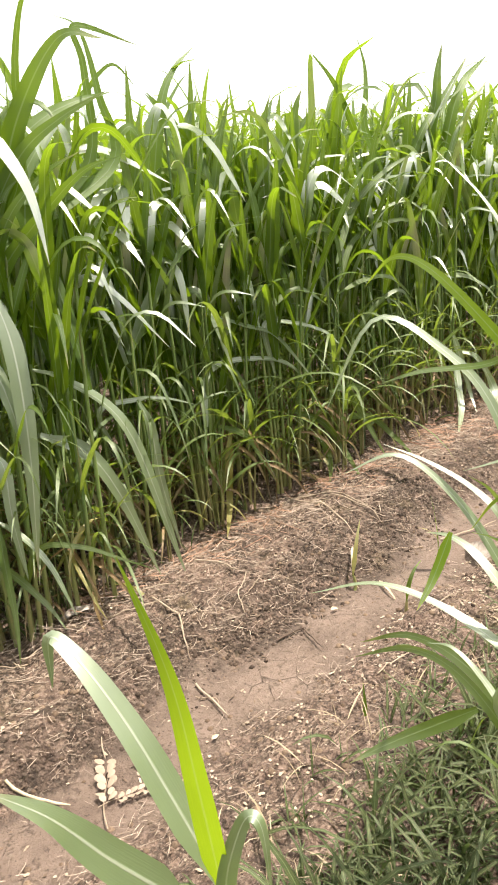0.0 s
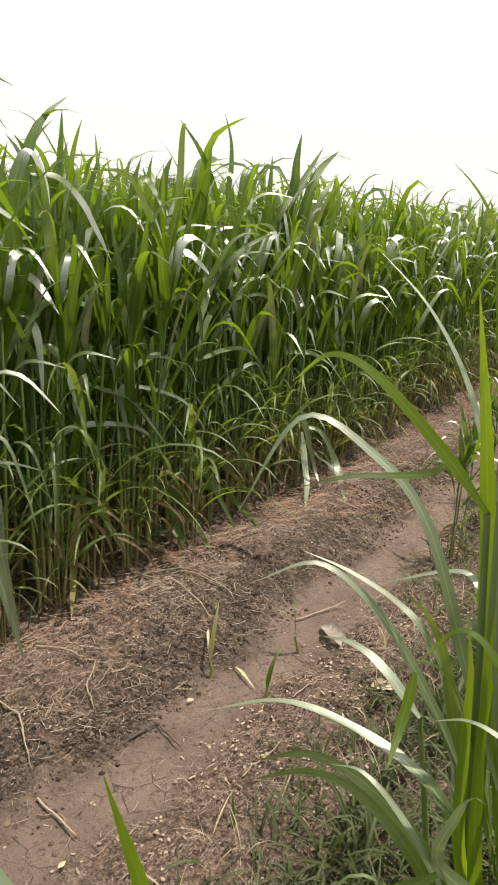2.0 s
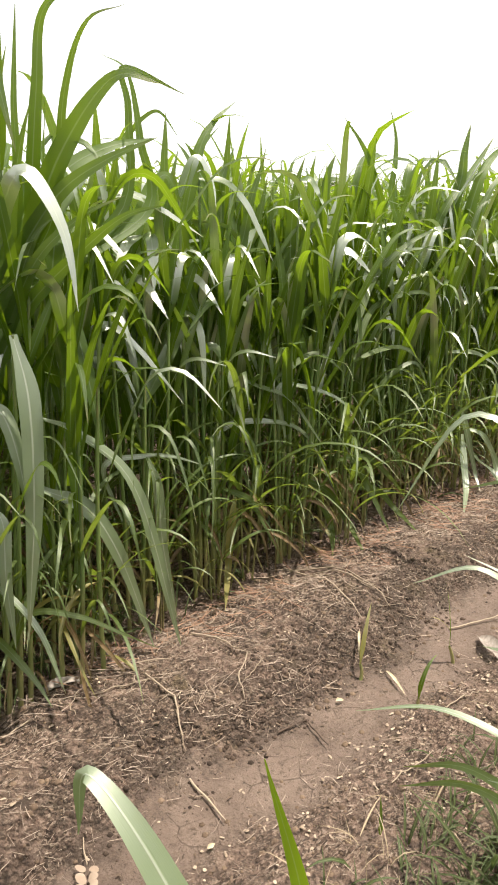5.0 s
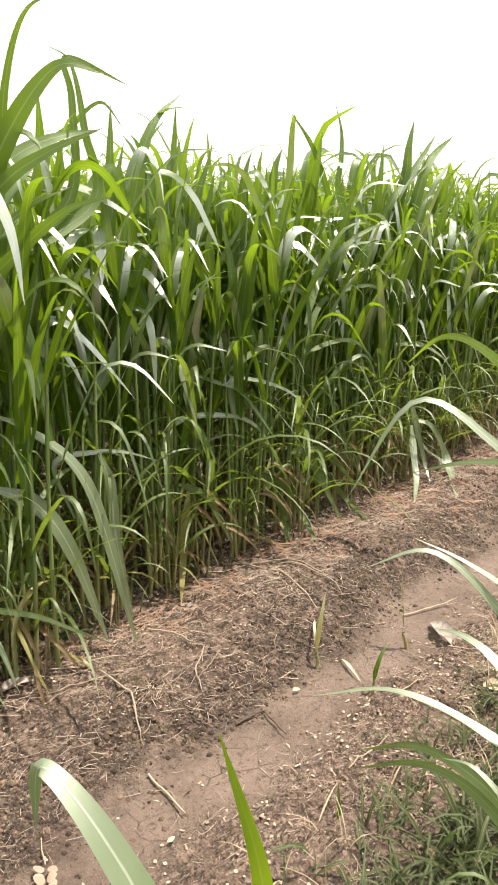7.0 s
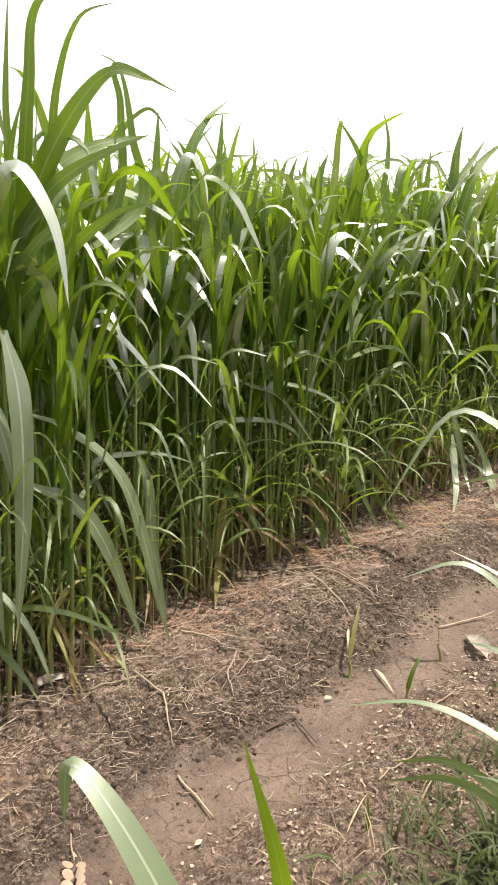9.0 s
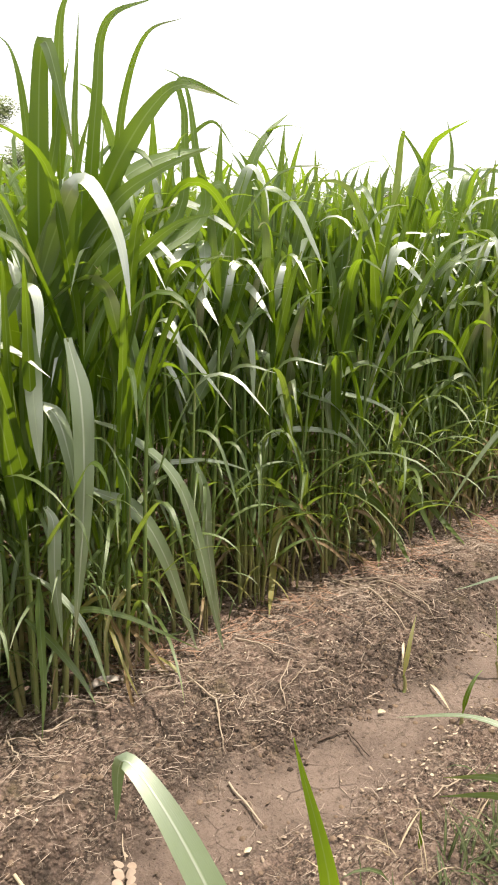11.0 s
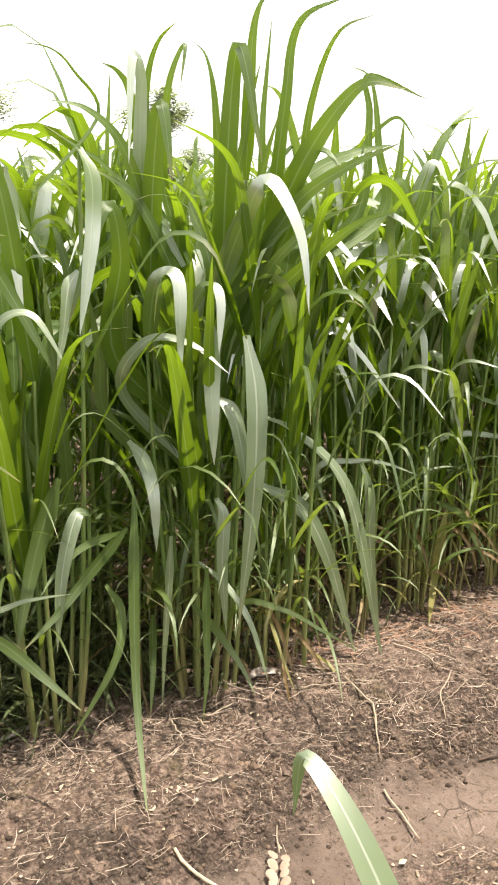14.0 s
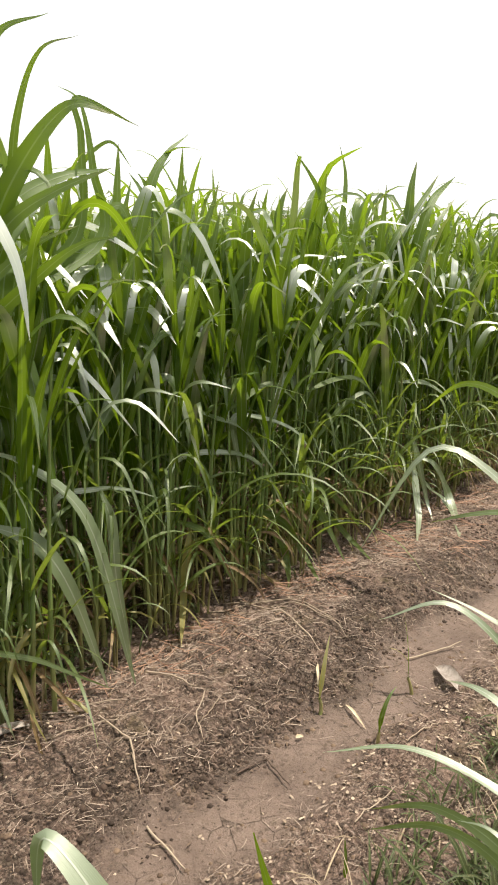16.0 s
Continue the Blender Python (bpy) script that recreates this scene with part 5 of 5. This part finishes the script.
CRUMB = plain_material("crumbs", (0.085, 0.055, 0.038, 1), (0.26, 0.18, 0.125, 1), 70, 0.95, islands=True)
DARK_CRUMB = plain_material("dark_crumbs", (0.022, 0.014, 0.010, 1), (0.10, 0.066, 0.048, 1), 70, 0.95, islands=True)
clods("small crumbled clods of brown soil", np.concatenate([banded(-0.6, 5, 1.26, 2.05, 450, 81, 0.4), banded(-0.3, 4, 0.6, 1.2, 450, 82, 0.3), banded(-0.5, 4, 1.0, 1.42, 60, 83)]), 84, 0.009, CRUMB)
clods("dark crumbs of damp humus between rut and bund", np.concatenate([banded(-0.8, 5, 1.24, 1.66, 2300, 85, 0.45), banded(-0.4, 4, 0.75, 1.10, 260, 87, 0.5)]), 88, 0.008, DARK_CRUMB)


litter("frayed_straw", "frayed pale dry roots and straw at a tussock's foot", np.concatenate([
    banded(0.25, 1.15, 1.66, 2.02, 340, 91), banded(0.9, 1.7, 1.76, 2.02, 110, 92)]), 93, 0.04, 0.16, (0.0010, 0.0026), STRAW, 0.3, 0.035)


# ---------------------------------------------------------------- single bits on the ground
def stick(label, way, radius, material=STICK, lift=0.01, name="stick"):
    """A dry stem lying along the given way of x, y places."""
    r = np.random.default_rng(int(abs(way[0][0] * 1000 + way[0][1] * 700)))
    pts = np.array([(x, y) for x, y in way], float)
    t = np.linspace(0, len(pts) - 1, 9)
    x, y = (np.interp(t, range(len(pts)), pts[:, k]) + r.normal(0, 0.0025, 9) for k in (0, 1))
    a, b = ab(x, y)
    z = height(a, b) + radius * 0.6 + lift * np.linspace(0.2, 1, 9) + 0.004
    o = np.array([x[4], y[4], z[4]])
    ob = new(name, mesh_of(name, *tube(np.c_[x, y, z] - o, 0.65 * radius * np.array([1.0, 1.15, 1.0, 0.95, 1.1, 0.9, 0.85, 0.8, 0.35]), 6), material))
    ob.location = o
    return tagged(ob, label, "stick")


TAN, RUST = "dry tan grass stem lying on the bund", "reddish dry stem fallen at the crop's foot"
stick(TAN, ((-0.02, 3.10), (0.15, 2.82), (0.28, 2.54)), 0.005)
stick(RUST, ((-0.17, 3.02), (0.03, 3.04), (0.21, 2.95), (0.38, 2.72)), 0.004)
stick(RUST, ((0.11, 2.98), (0.30, 2.82), (0.40, 2.66)), 0.004)
stick(RUST, ((-0.20, 2.96), (-0.02, 2.93), (0.20, 2.83)), 0.004)
stick(RUST, ((-0.10, 3.10), (0.12, 3.02), (0.33, 2.96)), 0.0035)
stick("dark forked twig on the damp silt", ((-0.02, 1.977), (0.066, 2.038), (0.138, 1.922)), 0.005, DARK_STICK)
stick("split dry stem on the damp silt", ((-0.27, 1.74), (-0.21, 1.68), (-0.15, 1.60)), 0.005)
stick(TAN, ((-0.26, 1.69), (-0.20, 1.685), (-0.17, 1.62)), 0.003)
stick(TAN, ((-0.35, 2.35), (-0.26, 2.32), (-0.17, 2.23)), 0.005)
stick(TAN, ((-0.47, 2.09), (-0.35, 1.97), (-0.31, 1.84)), 0.005)
stick(TAN, ((-0.54, 2.15), (-0.41, 2.18)), 0.004)
stick(TAN, ((-0.62, 1.98), (-0.48, 2.04), (-0.40, 2.08)), 0.0035)
stick(TAN, ((-0.14, 2.22), (-0.16, 2.10), (-0.13, 2.02)), 0.0035)
stick(TAN, ((-0.08, 2.20), (-0.14, 2.08)), 0.003)
stick(TAN, ((-0.34, 1.92), (-0.29, 1.80)), 0.003)
stick(TAN, ((0.65, 2.66), (0.91, 2.80)), 0.005)
stick(TAN, ((0.30, 1.72), (0.44, 1.86)), 0.003)
stick(TAN, ((0.52, 2.08), (0.66, 2.20)), 0.003)
stick("grey weathered branch lying at the crop's edge", ((-1.44, 1.47), (-1.37, 1.58), (-1.29, 1.70)), 0.013, GREY_HUSK, name="branch")
stick("pale dry stem on the silt", ((-0.722, 1.315), (-0.534, 1.267)), 0.007, HUSK)
for k, (px, py) in enumerate(((-0.98, 1.72), (-0.86, 1.74), (-0.74, 1.80), (-1.06, 1.66), (-0.90, 1.66), (-0.80, 1.72), (-1.15, 1.60), (-0.70, 1.90))):
    stick("frayed dry stalk at a tussock's foot", ((px, py), (px + 0.10 * math.sin(k * 2.1), py - 0.09)), 0.0035, lift=0.03)


def husk(label, x, y, az, length, width, material, curl=14):
    """A curled piece of dead sheath or leaf."""
    me = mesh_of("husk", *strip(length, width, curl, -curl, 1.0, 20, 8, 0.9, 0.08, int(x * 100 + 300)), material)
    ob = new("husk", me)
    ob.location, ob.rotation_euler = (x, y, floor_at(x, y) + 0.012), (0, 0, radians(az))
    return tagged(ob, label, "litter")


husk("pale strip of dry leaf on the silt", 0.36, 2.34, -70, 0.15, 0.011, HUSK)
husk("pale curled strip of dry leaf", 0.27, 2.48, -95, 0.17, 0.010, HUSK)
husk("grey curled dead leaf beside the rut", 0.75, 2.60, -78, 0.34, 0.050, GREY_HUSK, 22)
husk("grey dead leaf at the crop's edge", -0.80, 2.04, 35, 0.16, 0.035, GREY_HUSK, 25)
husk("pale dead leaf on the weeds", 0.80, 2.10, -20, 0.10, 0.040, HUSK, 25)
husk("pale dry chip on the silt", 0.17, 2.15, 20, 0.028, 0.015, HUSK)
husk("pale dry chip on the silt", -0.19, 1.51, 50, 0.026, 0.012, HUSK)


def sprig(x, y, az):
    """A fallen twig of a tree with paired pale leaflets."""
    base = new("leaf_sprig")
    base.location, base.rotation_euler = (x, y, floor_at(x, y) + 0.010), (0, 0, radians(az))
    s = np.linspace(0, 1, 6)
    part("stalk", mesh_of("stalk", *tube(np.c_[0.24 * s, 0.01 * np.sin(5 * s), 0.006 + 0 * s], np.linspace(0.0022, 0.0008, 6), 5), STICK), base)
    r = np.random.default_rng(5)
    for k in range(8):
        for side in (-1, 1):
            ang = np.linspace(0, 2 * np.pi, 10, endpoint=False)
            w = 0.72 + 0.1 * np.cos(ang)
            v = np.r_[[[0.5, 0, 0.10]], np.c_[0.5 + 0.5 * np.cos(ang), w * 0.5 * np.sin(ang), 0.05 * np.sin(ang * 2)]] * r.uniform(0.024, 0.033)
            i = np.arange(5) * 2
            q = np.c_[np.zeros(5, int), 1 + i, 1 + (i + 1) % 10, 1 + (i + 2) % 10]
            ob = part("leaflet", mesh_of("leaflet", v, q, np.zeros((11, 2)), CHIP_LEAF), base)
            ob.location = (0.09 + 0.019 * k, side * 0.004, 0.008 + 0.002 * (k % 3))
            ob.rotation_euler = (r.normal(0, 0.25), r.normal(-0.1, 0.2), side * r.uniform(0.55, 1.3))
    end = part("leaflet", base.children[-1].data, base)
    end.location = (0.236, 0, 0.010)
    return tagged(base, "fallen sprig of pale yellow leaflets on the silt", "leaves")


CHIP_LEAF = plain_material("pale_leaflet", (0.27, 0.195, 0.145, 1), (0.39, 0.30, 0.235, 1), 30, 0.7, objects=True)
sprig(-0.415, 1.195, 106)
sprig(-0.46, 1.265, 28).scale = (0.6, 0.6, 0.6)

seedling = plant("grass_seedling", 0.26, 2.30, "thin green grass blade growing from the soil", "seedlings")
blade(seedling, 0.26, 2.30, 0.02, 70, 0.22, 70, 45, 1.2, 0.016, 20, LEAF_YELLOW)
seedling = plant("grass_seedling", 0.60, 2.44, "thin green grass blade growing from the soil", "seedlings")
blade(seedling, 0.60, 2.44, 0.02, 150, 0.26, 88, 75, 1.2, 0.016, 20)
blade(seedling, 0.60, 2.44, 0.08, 160, 0.10, 60, -10, 1.2, 0.014, 20, LEAF_YELLOW)
seedling = plant("grass_seedling", 0.44, 2.13, "thin green grass blade growing from the soil", "seedlings")
blade(seedling, 0.44, 2.13, 0.01, 45, 0.17, 85, 10, 1.6, 0.015, 20)
seedling = plant("grass_seedling", 0.25, 1.54, "thin green grass blade growing from the soil", "seedlings")
blade(seedling, 0.25, 1.54, 0.01, 100, 0.11, 88, 70, 1.2, 0.012, 20)


# ---------------------------------------------------------------- distance
def tree(x, y, tall, wide, seed, trunk_share=0.22):
    """Trunk, limbs and a crown of many small leaves in uneven clumps."""
    r = np.random.default_rng(seed)
    base = new("tree")
    base.location = (x, y, -0.1)
    top = np.array([r.normal(0, 0.3), r.normal(0, 0.3), tall * 0.8])
    trunk = [tube(culm_points((0, 0, 0), top, r.uniform(-0.5, 0.5, 2), 8), np.linspace(0.028 * tall, 0.006 * tall, 8), 8)]
    tips = []
    for k in range(17):
        s = r.uniform(trunk_share, 0.95)
        start = top * s
        az, out = r.uniform(0, 6.28), wide * r.uniform(0.45, 1.0) * (1.15 - 0.5 * s)
        end = start + (out * math.cos(az), out * math.sin(az), tall * r.uniform(0.05, 0.22))
        trunk.append(tube(culm_points(start, end, r.uniform(-0.2, 0.2, 2), 5), np.linspace(0.010 * tall, 0.002 * tall, 5), 5))
        tips += [start + (end - start) * f for f in (0.55, 0.8, 1.0)]
    part("trunk", mesh_of("trunk", *join(trunk), BARK), base, "grey-brown trunk and limbs")
    form = strip(1.0, 0.45, 20, -25, 1.0, 0, 2, 0.2, 0.0, 1)
    pieces = []
    for tip in tips + [top]:
        spread = wide * r.uniform(0.16, 0.30)
        for _ in range(190):
            d = r.normal(0, 1, 3)
            d *= spread * r.random() ** 0.4 / np.linalg.norm(d)
            pieces.append((spun(form[0] * r.uniform(0.10, 0.24), r.uniform(0, 6.28), tip + d * (1, 1, 0.75)), form[1], form[2]))
    part("crown", mesh_of("crown", *join(pieces), TREE_LEAF), base)
    return tagged(base, "broad-leaved green tree beyond the field", "tree", "trees beyond the field")


for x, y, tall, wide, seed in ((-16.8, 19.2, 8.2, 2.6, 1), (-11.3, 23.1, 6.2, 1.8, 2), (-0.5, 40.0, 4.4, 2.0, 3), (2.8, 42.0, 4.3, 2.0, 4), (-8.2, 41.0, 4.2, 2.2, 5)):
    tree(x, y, tall, wide, seed)


def hill(name, far, lo, hi, peak, seed):
    """A ridge on the horizon between two bearings."""
    az = np.radians(np.linspace(lo, hi, 90))
    rise = (0.35 + 0.65 * np.sin(np.linspace(0, np.pi, 90)) ** 0.8) * (0.75 + 0.5 * np.array([value_noise(np.array(k * 0.11), np.array(0.5), seed) for k in range(90)]))
    rows = [np.c_[np.sin(az) * far * f, np.cos(az) * far * f, h * peak * rise - 4] for f, h in ((0.94, 0.0), (0.97, 0.55), (1.0, 1.0), (1.05, 0.0))]
    v = np.concatenate(rows)
    k = np.arange(89)[:, None]
    q = np.concatenate([np.c_[k, k + 1, k + 91, k + 90] + 90 * j for j in range(3)])
    ob = new(name, mesh_of(name, v, q, None, HILL))
    return tagged(ob, "pale hazy hills on the horizon", "hills", kind="structure")


hill("backdrop", 2600, 22, 62, 105, 3)
